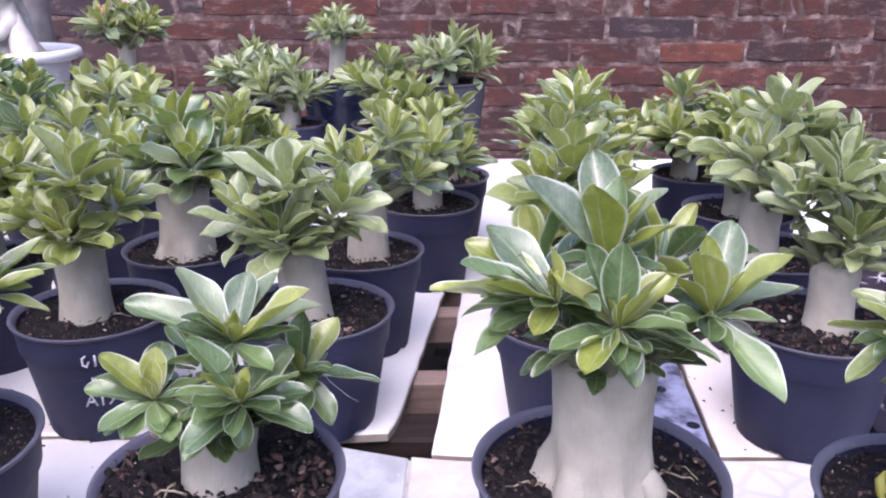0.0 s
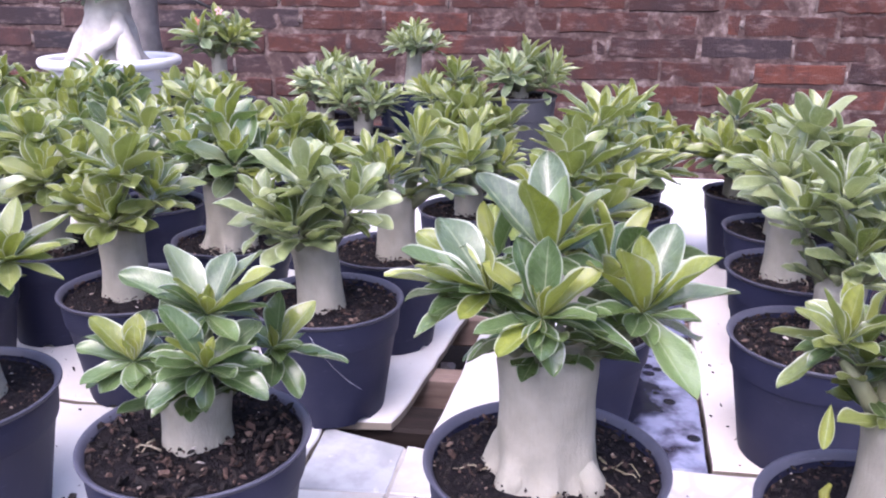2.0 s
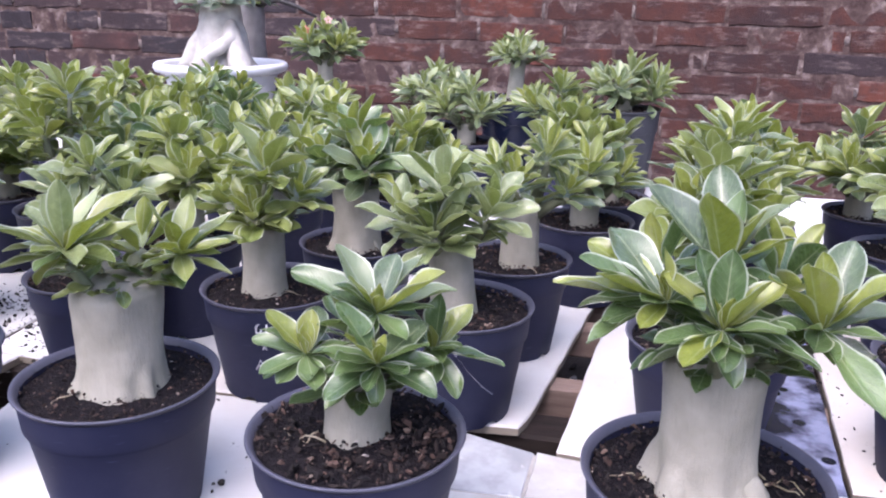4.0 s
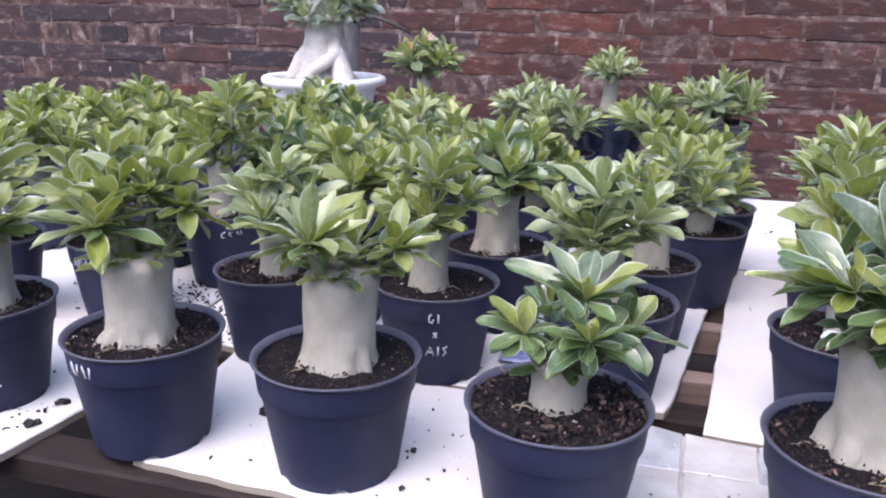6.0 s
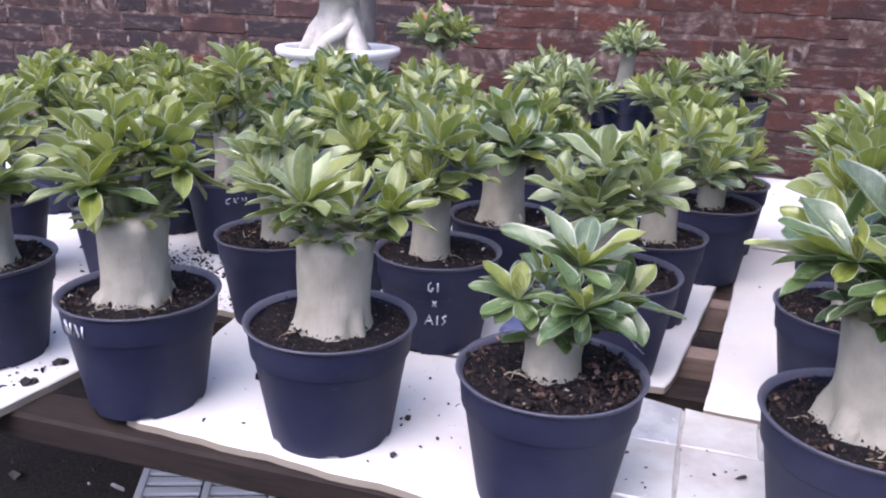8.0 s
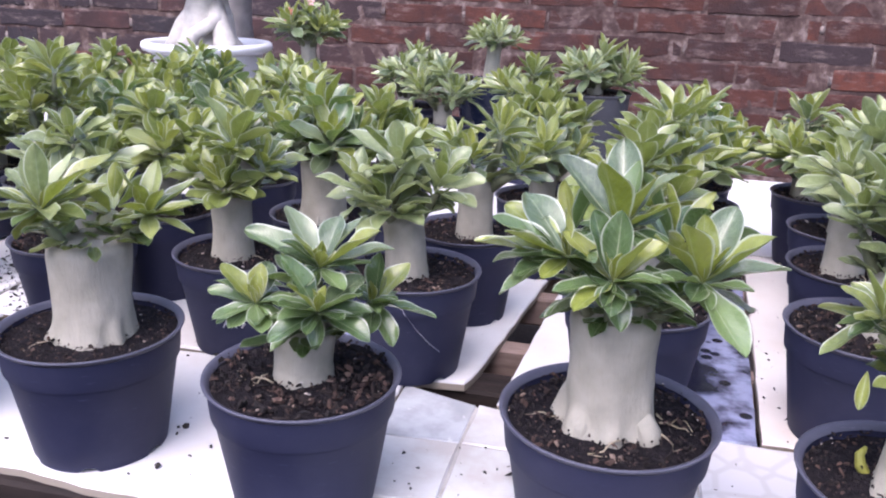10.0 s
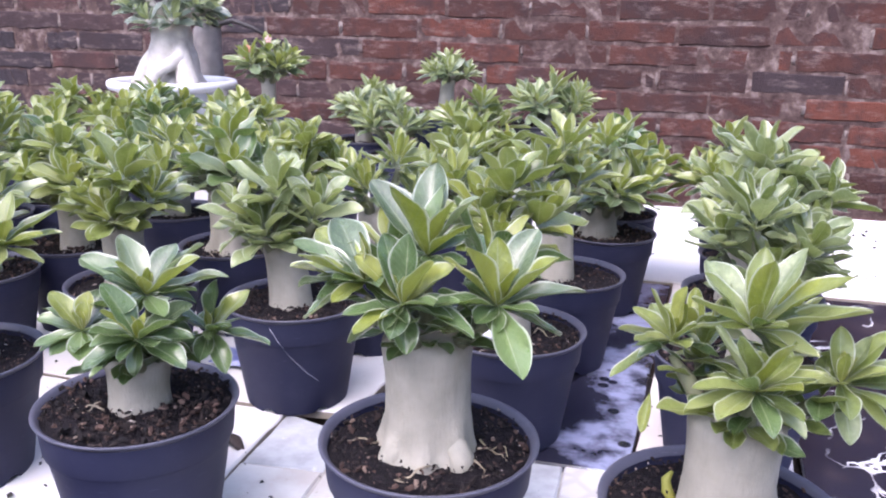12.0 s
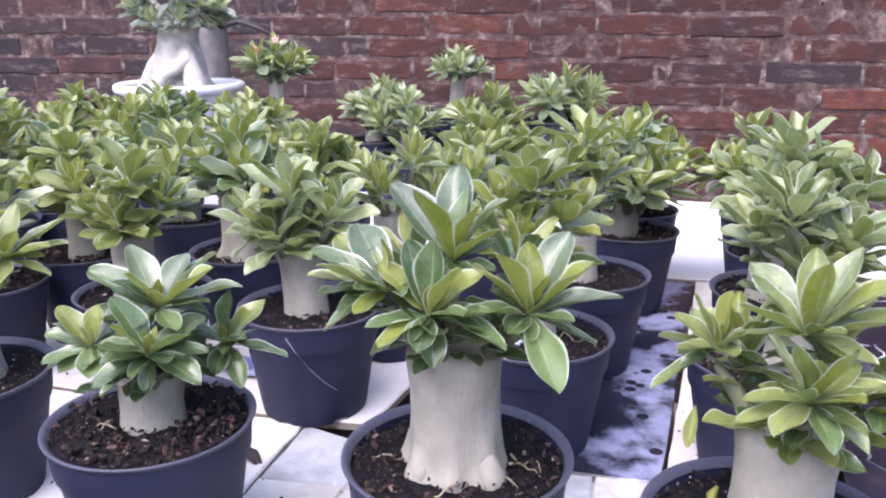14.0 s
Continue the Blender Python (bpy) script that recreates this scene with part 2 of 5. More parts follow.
def black_marble():
    m, nt, b = material("black_marble_tile", 0.2, 0.5)
    p = world_place(nt)
    warp = node(nt, "ShaderNodeTexNoise", Scale=7.0, Detail=5.0)
    nt.links.new(p, warp.inputs["Vector"])
    pos = mix(nt, 0.22, p, warp.outputs["Color"])
    vo = node(nt, "ShaderNodeTexVoronoi", Scale=12.0)
    vo.feature = 'DISTANCE_TO_EDGE'
    nt.links.new(pos, vo.inputs["Vector"])
    thick = noise_of(nt, p, 9, 3)
    line = math_node(nt, 'SUBTRACT', 1.0, smooth(nt, vo.outputs["Distance"], 0.004, 0.026))
    line = math_node(nt, 'MULTIPLY', line, smooth(nt, thick, 0.45, 0.6))
    near = nt.nodes.new("ShaderNodeSeparateXYZ")
    nt.links.new(p, near.inputs[0])
    brown = smooth(nt, noise_of(nt, p, 13, 6, 0.7), 0.5, 0.68)
    base = mix(nt, math_node(nt, 'MULTIPLY', brown, 0.4), (0.012, 0.012, 0.021), (0.07, 0.053, 0.053))
    base = mix(nt, line, base, (0.66, 0.64, 0.64))
    nt.links.new(base, b.inputs["Base Color"])
    return m


WET = wet_black()
MARBLE = black_marble()


def brick_material(name, stops, soot):
    m, nt, b = material(name, 0.9, 0.18)
    p = world_place(nt)
    base = ramp(nt, object_random(nt), stops)
    blot = noise_of(nt, p, 13, 6, 0.7)
    base = mix(nt, math_node(nt, 'MULTIPLY', smooth(nt, blot, 0.44, 0.66), soot), base, (0.030, 0.023, 0.025))
    wide = noise_of(nt, p, 4.2, 6, 0.7)
    base = mix(nt, math_node(nt, 'MULTIPLY', smooth(nt, wide, 0.47, 0.62), soot * 1.1), base, (0.040, 0.027, 0.028))
    grain = noise_of(nt, p, 130, 5, 0.75)
    base = mix(nt, math_node(nt, 'MULTIPLY', smooth(nt, grain, 0.5, 0.8), 0.35), base, (0.03, 0.018, 0.018))
    flat = nt.nodes.new("ShaderNodeMapping")
    flat.inputs["Scale"].default_value = (0.5, 1, 1.4)
    nt.links.new(p, flat.inputs["Vector"])
    lime = smooth(nt, noise_of(nt, flat.outputs[0], 26, 7, 0.75), 0.50, 0.70)
    base = mix(nt, math_node(nt, 'MULTIPLY', lime, 0.55), base, (0.22, 0.165, 0.15))
    nt.links.new(base, b.inputs["Base Color"])
    bump(nt, b, math_node(nt, 'ADD', grain, blot), 0.9, 0.006)
    return m


BRICK = brick_material("red_brick", [(0.0, (0.04732, 0.0234, 0.02037)), (0.4, (0.06508, 0.02867, 0.0234)), (0.75, (0.08677, 0.03396, 0.02566)), (1.0, (0.1223, 0.04339, 0.02943))], 0.6)
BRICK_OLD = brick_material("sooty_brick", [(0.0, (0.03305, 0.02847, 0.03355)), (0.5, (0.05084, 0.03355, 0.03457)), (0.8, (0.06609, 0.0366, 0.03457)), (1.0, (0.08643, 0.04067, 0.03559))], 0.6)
MORTAR, nt_, b_ = material("lime_mortar", 0.95, 0.1)
p_ = world_place(nt_)
nt_.links.new(ramp(nt_, noise_of(nt_, p_, 19, 7, 0.7), [(0.36, (0.046, 0.029, 0.027)), (0.52, (0.094, 0.064, 0.057)), (0.68, (0.235, 0.186, 0.168))]), b_.inputs["Base Color"])
bump(nt_, b_, noise_of(nt_, p_, 90, 5, 0.7), 0.9, 0.006)

POINTING, nt_, b_ = material("pale_pointing", 0.95, 0.1)
p_ = world_place(nt_)
nt_.links.new(ramp(nt_, noise_of(nt_, p_, 24, 6, 0.7), [(0.35, (0.10, 0.075, 0.068)), (0.55, (0.18, 0.145, 0.132)), (0.75, (0.30, 0.26, 0.24))]), b_.inputs["Base Color"])
bump(nt_, b_, noise_of(nt_, p_, 120, 5, 0.7), 0.9, 0.005)


def wood_material(name, a, c):
    m, nt, b = material(name, 0.8, 0.2)
    p = coords(nt)
    st = nt.nodes.new("ShaderNodeMapping")
    st.inputs["Scale"].default_value = (0.12, 1, 1)
    nt.links.new(p, st.inputs["Vector"])
    g = noise_of(nt, st.outputs[0], 130, 6, 0.65)
    base = ramp(nt, g, [(0.3, a), (0.7, c)])
    base = mix(nt, math_node(nt, 'MULTIPLY', smooth(nt, noise_of(nt, p, 14, 5), 0.5, 0.75), 0.5), base, tuple(x * 0.5 for x in a))
    nt.links.new(base, b.inputs["Base Color"])
    bump(nt, b, g, 0.5, 0.002)
    return m


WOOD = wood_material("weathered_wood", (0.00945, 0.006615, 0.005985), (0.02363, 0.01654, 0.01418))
WOOD_PALE = wood_material("pale_slat_wood", (0.15, 0.105, 0.08625), (0.255, 0.1875, 0.1575))
PETAL, nt_, b_ = material("coral_petal", 0.5, 0.3)
nt_.links.new(ramp(nt_, object_random(nt_), [(0.0, (0.42, 0.16, 0.11)), (1.0, (0.60, 0.38, 0.36))]), b_.inputs["Base Color"])
# bluish colour standing in for shade on the wet bench between pots
BLUE_SHADE, nt_, b_ = material("blue_shade_patch", 0.3, 0.4)
nt_.links.new(ramp(nt_, noise_of(nt_, world_place(nt_), 30, 4), [(0.35, (0.10, 0.12, 0.28)), (0.7, (0.30, 0.32, 0.48))]), b_.inputs["Base Color"])


# ---- mesh helpers ----
def mesh_of(name, bm, mat, smooth_faces=True):
    me = bpy.data.meshes.new(name)
    bm.normal_update()
    bm.to_mesh(me)
    bm.free()
    if smooth_faces:
        me.polygons.foreach_set("use_smooth", [True] * len(me.polygons))
    me.materials.append(mat)
    return me


def part(name, bm, mat, parent, label="", smooth_faces=True, kind=""):
    ob = new(name, mesh_of(name, bm, mat, smooth_faces))
    ob.parent = parent
    return tagged(ob, label=label, kind=kind)


def box(bm, lo, hi, bevel=0.0, seg=1):
    r = bmesh.ops.create_cube(bm, size=1.0)
    vs = r["verts"]
    c = [(a + b) / 2 for a, b in zip(lo, hi)]
    s = [b - a for a, b in zip(lo, hi)]
    for v in vs:
        v.co = Vector((c[i] + v.co[i] * s[i] for i in range(3)))
    if bevel:
        es = list({e for v in vs for e in v.link_edges})
        bmesh.ops.bevel(bm, geom=es, offset=bevel, segments=seg, affect='EDGES')
    return bm


def revolve(profile, steps=48, wobble=None):
    """A turned shape from (radius, height) pairs; wobble(angle, radius, height) moves each point."""
    bm = bmesh.new()
    rings = []
    for r, z in profile:
        ring = []
        for i in range(steps):
            a = 2 * math.pi * i / steps
            co = Vector((r * math.cos(a), r * math.sin(a), z))
            ring.append(bm.verts.new(wobble(a, r, z, co) if wobble else co))
        rings.append(ring)
    for low, high in zip(rings, rings[1:]):
        for i in range(steps):
            j = (i + 1) % steps
            bm.faces.new((low[i], low[j], high[j], high[i]))
    return bm, rings


def tube(bm, pts, radii, sides=8):
    rings = []
    for k, p in enumerate(pts):
        p = Vector(p)
        d = (Vector(pts[min(k + 1, len(pts) - 1)]) - Vector(pts[max(k - 1, 0)])).normalized()
        side = d.orthogonal().normalized()
        other = d.cross(side)
        rings.append([bm.verts.new(p + radii[k] * (math.cos(a) * side + math.sin(a) * other))
                      for a in (2 * math.pi * i / sides for i in range(sides))])
    # keep neighbouring rings from twisting
    for low, high in zip(rings, rings[1:]):
        shift = min(range(sides), key=lambda s: sum((low[i].co - high[(i + s) % sides].co).length for i in range(0, sides, 2)))
        for i in range(sides):
            j = (i + 1) % sides
            bm.faces.new((low[i], low[j], high[(j + shift) % sides], high[(i + shift) % sides]))
    bm.faces.new(rings[0][::-1])
    bm.faces.new(rings[-1])
    return bm


def flakes(bm, places, rng, size):
    """Small uneven chips lying at the places."""
    for p in places:
        s = size * (0.5 + 1.7 * rng.random() ** 3)
        m = Matrix.Translation(p) @ Euler((rng.uniform(-0.7, 0.7), rng.uniform(-0.7, 0.7), rng.uniform(0, 6.3))).to_matrix().to_4x4()
        l, w, h = s * rng.uniform(0.8, 2.1), s * rng.uniform(0.45, 0.95), s * rng.uniform(0.2, 0.6)
        ring = [(math.cos(a) * l * rng.uniform(0.6, 1.15), math.sin(a) * w * rng.uniform(0.6, 1.15)) for a in (1.2566 * q + rng.uniform(-0.4, 0.4) for q in range(5))]
        top = [bm.verts.new(m @ Vector((x * rng.uniform(0.4, 0.9), y * rng.uniform(0.4, 0.9), h * rng.uniform(0.6, 1.3)))) for x, y in ring]
        low = [bm.verts.new(m @ Vector((x, y, -h))) for x, y in ring]
        bm.faces.new(top)
        for i in range(5):
            j = (i + 1) % 5
            bm.faces.new((low[i], low[j], top[j], top[i]))
    return bm


def slab(name, corners, z0, z1, mat, label, category="board", edge=None, group="", kind="structure", wear=0.0008, seed=1):
    """A flat board of any outline, with slightly uneven, chipped edges."""
    rng = random.Random(seed)
    pts = []
    for (x0, y0), (x1, y1) in zip(corners, corners[1:] + corners[:1]):
        n = max(2, int(math.hypot(x1 - x0, y1 - y0) / 0.02))
        for i in range(n):
            f = i / n
            j = wear if i else 0.0
            pts.append((x0 + (x1 - x0) * f + rng.uniform(-j, j), y0 + (y1 - y0) * f + rng.uniform(-j, j)))
    bm = bmesh.new()
    low = [bm.verts.new((x, y, z0)) for x, y in pts]
    cx, cy = sum(x for x, y in pts) / len(pts), sum(y for x, y in pts) / len(pts)
    mid = [bm.verts.new((x, y, z1 - 0.0018)) for x, y in pts]
    top = []
    for x, y in pts:
        d = math.hypot(cx - x, cy - y)
        top.append(bm.verts.new((x + (cx - x) / d * 0.0016, y + (cy - y) / d * 0.0016, z1)))
    bm.faces.new(top)
    bm.faces.new(low[::-1])
    n = len(pts)
    sides = []
    for i in range(n):
        j = (i + 1) % n
        sides.append(bm.faces.new((low[i], low[j], mid[j], mid[i])))
        bm.faces.new((mid[i], mid[j], top[j], top[i]))
    bm.faces.index_update()
    idx = [f.index for f in sides]
    me = mesh_of(name, bm, mat, False)
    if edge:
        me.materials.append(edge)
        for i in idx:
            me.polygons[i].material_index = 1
    ob = new(name, me)
    return tagged(ob, label, category, group, kind)


# ---- ground and wall ----
GROUND_Z = -0.45
WALL_Y = 2.48

bm = bmesh.new()
bmesh.ops.create_grid(bm, x_segments=70, y_segments=70, size=1.0)
for v in bm.verts:
    # fine near the bench, reaching out to the horizon
    fx, fy = v.co.x, v.co.y
    x = math.copysign(abs(fx) * 3 + max(0, abs(fx) - 0.8) ** 2 * 9000, fx)
    y = math.copysign(abs(fy) * 3 + max(0, abs(fy) - 0.8) ** 2 * 9000, fy)
    near = max(0.0, 1 - math.hypot(x, y - 0.8) / 5)
    v.co = Vector((x, y + 0.6, GROUND_Z + near * 0.03 * noise.noise((x * 3, y * 3, 0))))
ground = new("ground", mesh_of("ground", bm, EARTH))
tagged(ground, "dark bare yard earth with leaf litter below the bench", "ground", kind="structure")


def lying(x, y):
    yy = y - 0.6
    return Vector((x, y, GROUND_Z + 0.007 + max(0.0, 1 - math.hypot(x, yy - 0.8) / 5) * 0.03 * noise.noise((x * 3, yy * 3, 0))))


rng = random.Random(5)
bm = flakes(bmesh.new(), [lying(rng.uniform(-1.5, 0.6), rng.uniform(-0.2, 1.7)) for _ in range(1100)], rng, 0.009)
LITTER = chip_material("leaf_litter", [(0.0, (0.02, 0.016, 0.014)), (0.6, (0.06, 0.045, 0.04)), (0.85, (0.16, 0.13, 0.12)), (1.0, (0.42, 0.38, 0.38))])
tagged(new("leaf_litter", mesh_of("leaf_litter", bm, LITTER, False)), "dry leaf litter and pebbles scattered on dark earth", "litter", kind="stuff")

wall = new("wall_back", mesh_of("wall_back", box(bmesh.new(), (-4.2, WALL_Y - 0.0098, GROUND_Z - 0.1), (3.4, WALL_Y + 0.16, 1.36)), MORTAR, False))
tagged(wall, "weathered red brick yard wall with rough lime mortar", "wall", kind="structure")

PITCH, COURSE, FACE_L, FACE_H = 0.257, 0.0665, 0.243, 0.056


def brick_mesh(length, seed, mat):
    rng = random.Random(seed)
    bm = box(bmesh.new(), (-length / 2, -0.012, -FACE_H / 2), (length / 2, 0.03, FACE_H / 2))
    bmesh.ops.subdivide_edges(bm, edges=[e for e in bm.edges if abs(e.verts[0].co.x - e.verts[1].co.x) > 0.02], cuts=7)
    for v in bm.verts:
        front = v.co.y < 0
        v.co.z += rng.uniform(-0.0028, 0.0028)
        v.co.x += rng.uniform(-0.003, 0.003)
        if front:
            v.co.y += rng.uniform(-0.0015, 0.0015)
    edges = [e for e in bm.edges if all(v.co.y < 0.01 for v in e.verts) and (abs(e.verts[0].co.z) > 0.02 and abs(e.verts[0].co.z - e.verts[1].co.z) < 0.02)]
    bmesh.ops.bevel(bm, geom=edges, offset=0.003, segments=1, affect='EDGES')
    return mesh_of("brick", bm, mat, False)


def plant_wall():
    rng = random.Random(21)
    joints = []
    kinds = {}
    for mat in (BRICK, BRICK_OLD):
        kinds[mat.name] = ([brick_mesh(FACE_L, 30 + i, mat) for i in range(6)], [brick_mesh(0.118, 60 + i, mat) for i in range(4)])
    for row in range(-3, 9):
        z = 0.053 + row * COURSE
        x = {5: 0.358, 4: 0.272, 3: 0.337, 2: 0.225}.get(row, 0.25 + (row % 2) * 0.128 + rng.uniform(-0.03, 0.03)) - 13 * PITCH
        second = False
        while x < 1.75:
            half = second or rng.random() < (0.34 if x < -0.9 else 0.06)
            second = half and not second
            length = 0.118 if half else FACE_L
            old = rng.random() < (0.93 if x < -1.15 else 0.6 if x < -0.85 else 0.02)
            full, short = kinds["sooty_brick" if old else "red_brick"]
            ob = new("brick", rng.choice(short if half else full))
            ob.parent = wall
            ob.location = (x + length / 2, WALL_Y + rng.uniform(-0.002, 0.002), z + rng.uniform(-0.004, 0.004))
            ob.rotation_euler = (rng.uniform(-0.012, 0.012), rng.uniform(-0.012, 0.012), rng.uniform(-0.006, 0.006))
            step = PITCH / 2 if half else PITCH
            if rng.random() < 0.72:
                joints.append((x + length + 0.007 - (0.003 if half else 0), z, rng.uniform(0.0035, 0.008), rng.uniform(0.010, 0.030)))
            x += step
    # pale mortar pressed into the upright joints
    bm = bmesh.new()
    for jx, jz, hw, hh in joints:
        jz += rng.uniform(-0.006, 0.006)
        ring = [(jx + hw * rng.uniform(0.6, 1.5) * math.copysign(abs(math.cos(a)) ** 0.45, math.cos(a)), jz + hh * rng.uniform(0.75, 1.15) * math.copysign(abs(math.sin(a)) ** 0.6, math.sin(a))) for a in (2 * math.pi * i / 9 for i in range(9))]
        back = [bm.verts.new((px, WALL_Y - 0.004, pz)) for px, pz in ring]
        front = [bm.verts.new((jx + (px - jx) * 0.75, WALL_Y - 0.0132, jz + (pz - jz) * 0.85)) for px, pz in ring]
        bm.faces.new(front)
        for i in range(9):
            bm.faces.new((back[i], back[(i + 1) % 9], front[(i + 1) % 9], front[i]))
    bmesh.ops.recalc_face_normals(bm, faces=bm.faces[:])
    part("pointing", bm, POINTING, wall, "pale mortar dabs in the joints", kind="stuff")
    # the rest of the wall, out of reach above and to the sides
    bm = bmesh.new()
    verts, faces = [], []
    for row in range(-8, 19):
        z = 0.053 + row * COURSE
        x = -4.1 + (row % 2) * 0.128
        while x < 3.2:
            if not (-3 <= row <= 8 and -2.98 < x + 0.12 < 1.85):
                n = len(verts)
                h, l, d = FACE_H / 2, FACE_L, 0.012
                for y in (WALL_Y - d, WALL_Y + 0.02):
                    verts += [(x, y, z - h), (x + l, y, z - h), (x + l, y, z + h), (x, y, z + h)]
                faces += [(n, n + 1, n + 2, n + 3), (n + 1, n + 5, n + 6, n + 2), (n + 4, n, n + 3, n + 7), (n + 3, n + 2, n + 6, n + 7), (n + 4, n + 5, n + 1, n)]
            x += PITCH
    bm.free()
    me = bpy.data.meshes.new("outer_bricks")
    me.from_pydata(verts, [], faces)
    me.materials.append(BRICK)
    ob = new("outer_bricks", me)
    ob.parent = wall
    tagged(ob, kind="stuff")


# ---- bench ----
def bench():
    top = tagged(new("bench_frame"), "weathered brown wooden bench frame under white boards", "bench")
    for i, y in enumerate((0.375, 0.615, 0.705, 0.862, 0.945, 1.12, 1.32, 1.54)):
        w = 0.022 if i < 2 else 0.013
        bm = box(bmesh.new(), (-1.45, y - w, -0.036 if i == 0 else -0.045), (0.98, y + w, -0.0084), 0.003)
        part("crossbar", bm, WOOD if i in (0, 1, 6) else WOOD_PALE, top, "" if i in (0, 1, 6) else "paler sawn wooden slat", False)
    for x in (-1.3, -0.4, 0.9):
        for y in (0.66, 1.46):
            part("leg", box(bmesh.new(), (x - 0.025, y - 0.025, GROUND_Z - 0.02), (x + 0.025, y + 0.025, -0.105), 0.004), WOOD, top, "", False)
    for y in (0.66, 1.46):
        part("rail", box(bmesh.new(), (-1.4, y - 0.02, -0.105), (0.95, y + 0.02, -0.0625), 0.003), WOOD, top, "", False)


bench()
WHITE = "white board with beige stains and soil specks on the bench"
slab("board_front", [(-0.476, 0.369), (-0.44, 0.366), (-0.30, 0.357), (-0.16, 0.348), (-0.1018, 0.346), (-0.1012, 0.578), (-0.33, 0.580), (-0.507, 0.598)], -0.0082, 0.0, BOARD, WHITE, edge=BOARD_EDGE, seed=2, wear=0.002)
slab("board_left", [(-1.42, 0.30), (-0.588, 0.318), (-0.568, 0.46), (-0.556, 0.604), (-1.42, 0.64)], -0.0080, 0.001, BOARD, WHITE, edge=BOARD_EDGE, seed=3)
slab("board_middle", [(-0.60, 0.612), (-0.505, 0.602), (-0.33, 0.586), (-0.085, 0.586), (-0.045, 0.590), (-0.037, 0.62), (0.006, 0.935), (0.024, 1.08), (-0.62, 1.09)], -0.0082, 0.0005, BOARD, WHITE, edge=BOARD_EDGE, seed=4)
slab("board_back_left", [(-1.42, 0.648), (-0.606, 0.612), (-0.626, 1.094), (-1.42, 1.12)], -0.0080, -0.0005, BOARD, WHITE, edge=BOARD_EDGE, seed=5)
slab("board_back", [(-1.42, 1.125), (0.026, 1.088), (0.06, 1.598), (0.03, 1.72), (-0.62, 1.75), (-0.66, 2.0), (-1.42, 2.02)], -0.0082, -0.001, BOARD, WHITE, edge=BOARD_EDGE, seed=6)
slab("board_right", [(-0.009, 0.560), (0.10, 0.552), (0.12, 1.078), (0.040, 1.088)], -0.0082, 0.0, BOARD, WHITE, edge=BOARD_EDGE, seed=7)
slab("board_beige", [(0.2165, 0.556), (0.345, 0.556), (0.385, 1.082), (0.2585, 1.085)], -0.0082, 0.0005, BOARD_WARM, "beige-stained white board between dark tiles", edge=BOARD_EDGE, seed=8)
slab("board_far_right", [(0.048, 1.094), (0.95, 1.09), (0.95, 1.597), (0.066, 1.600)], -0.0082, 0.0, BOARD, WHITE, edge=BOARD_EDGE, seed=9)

tiles = [
    ("gap_tile", [(-0.0995, 0.486), (-0.0285, 0.490), (-0.0265, 0.556), (-0.099, 0.578)], TILE_GREY, "broken grey marbled ceramic tile"),
    ("gap_tile", [(-0.027, 0.4905), (0.0355, 0.4900), (0.0375, 0.550), (-0.025, 0.5575)], TILE_PINK, "small cream ceramic tile piece"),
    ("gap_tile", [(0.0368, 0.4895), (0.160, 0.4895), (0.1605, 0.5505), (0.0385, 0.5505)], TILE_GREY, "broken grey marbled ceramic tile"),
    ("gap_tile", [(-0.1005, 0.4015), (-0.0285, 0.4015), (-0.0285, 0.4885), (-0.0998, 0.4845)], TILE_PINK, "cream ceramic tile piece, dusty"),
    ("gap_tile", [(-0.027, 0.262), (0.1595, 0.262), (0.1600, 0.4882), (-0.027, 0.4890)], TILE_PINK, "cream ceramic tile with faint stains"),
    ("gap_tile", [(-0.1005, 0.262), (-0.0285, 0.262), (-0.0285, 0.4002), (-0.1005, 0.4002)], TILE_GREY, "grey marbled ceramic tile"),
    ("gap_tile", [(0.1612, 0.3985), (0.52, 0.3985), (0.52, 0.5515), (0.1618, 0.5515)], TILE_PEBBLE, "cream tile with a pebble pattern"),
    ("gap_tile", [(0.1612, 0.24), (0.52, 0.24), (0.52, 0.397), (0.1612, 0.397)], TILE_PEBBLE, "cream tile with a pebble pattern"),
]
for i, (nm, outline, mat, lab) in enumerate(tiles):
    slab("ceramic_tile", outline, -0.0080, -0.002 + 0.0004 * (i % 4), mat, lab, "tile", group="tiles along the bench front", kind="", wear=0.0006, seed=20 + i)
GROUT, nt_, b_ = material("grey_grout", 0.9, 0.1)
nt_.links.new(ramp(nt_, noise_of(nt_, world_place(nt_), 60, 5), [(0.3, (0.25, 0.23, 0.21)), (0.7, (0.36, 0.34, 0.32))]), b_.inputs["Base Color"])
tagged(slab("tile_bed", [(-0.1, 0.268), (0.515, 0.268), (0.515, 0.548), (0.03, 0.545), (-0.098, 0.566)], -0.0076, -0.0029, GROUT, "grey dusty mortar bed under the tiles", "bed", wear=0.0004, seed=39), kind="structure")
slab("ceramic_tile", [(0.102, 0.552), (0.2125, 0.553), (0.2545, 1.082), (0.124, 1.078)], -0.0080, -0.001, WET, "wet black glossy tile strip, pale water stains and painted sky reflection", "tile", kind="", wear=0.0006, seed=40)
slab("ceramic_tile", [(0.350, 0.555), (0.93, 0.553), (0.94, 1.064), (0.390, 1.066)], -0.0080, 0.0025, MARBLE, "black marble-effect tile with white veins", "tile", kind="", wear=0.0006, seed=41)

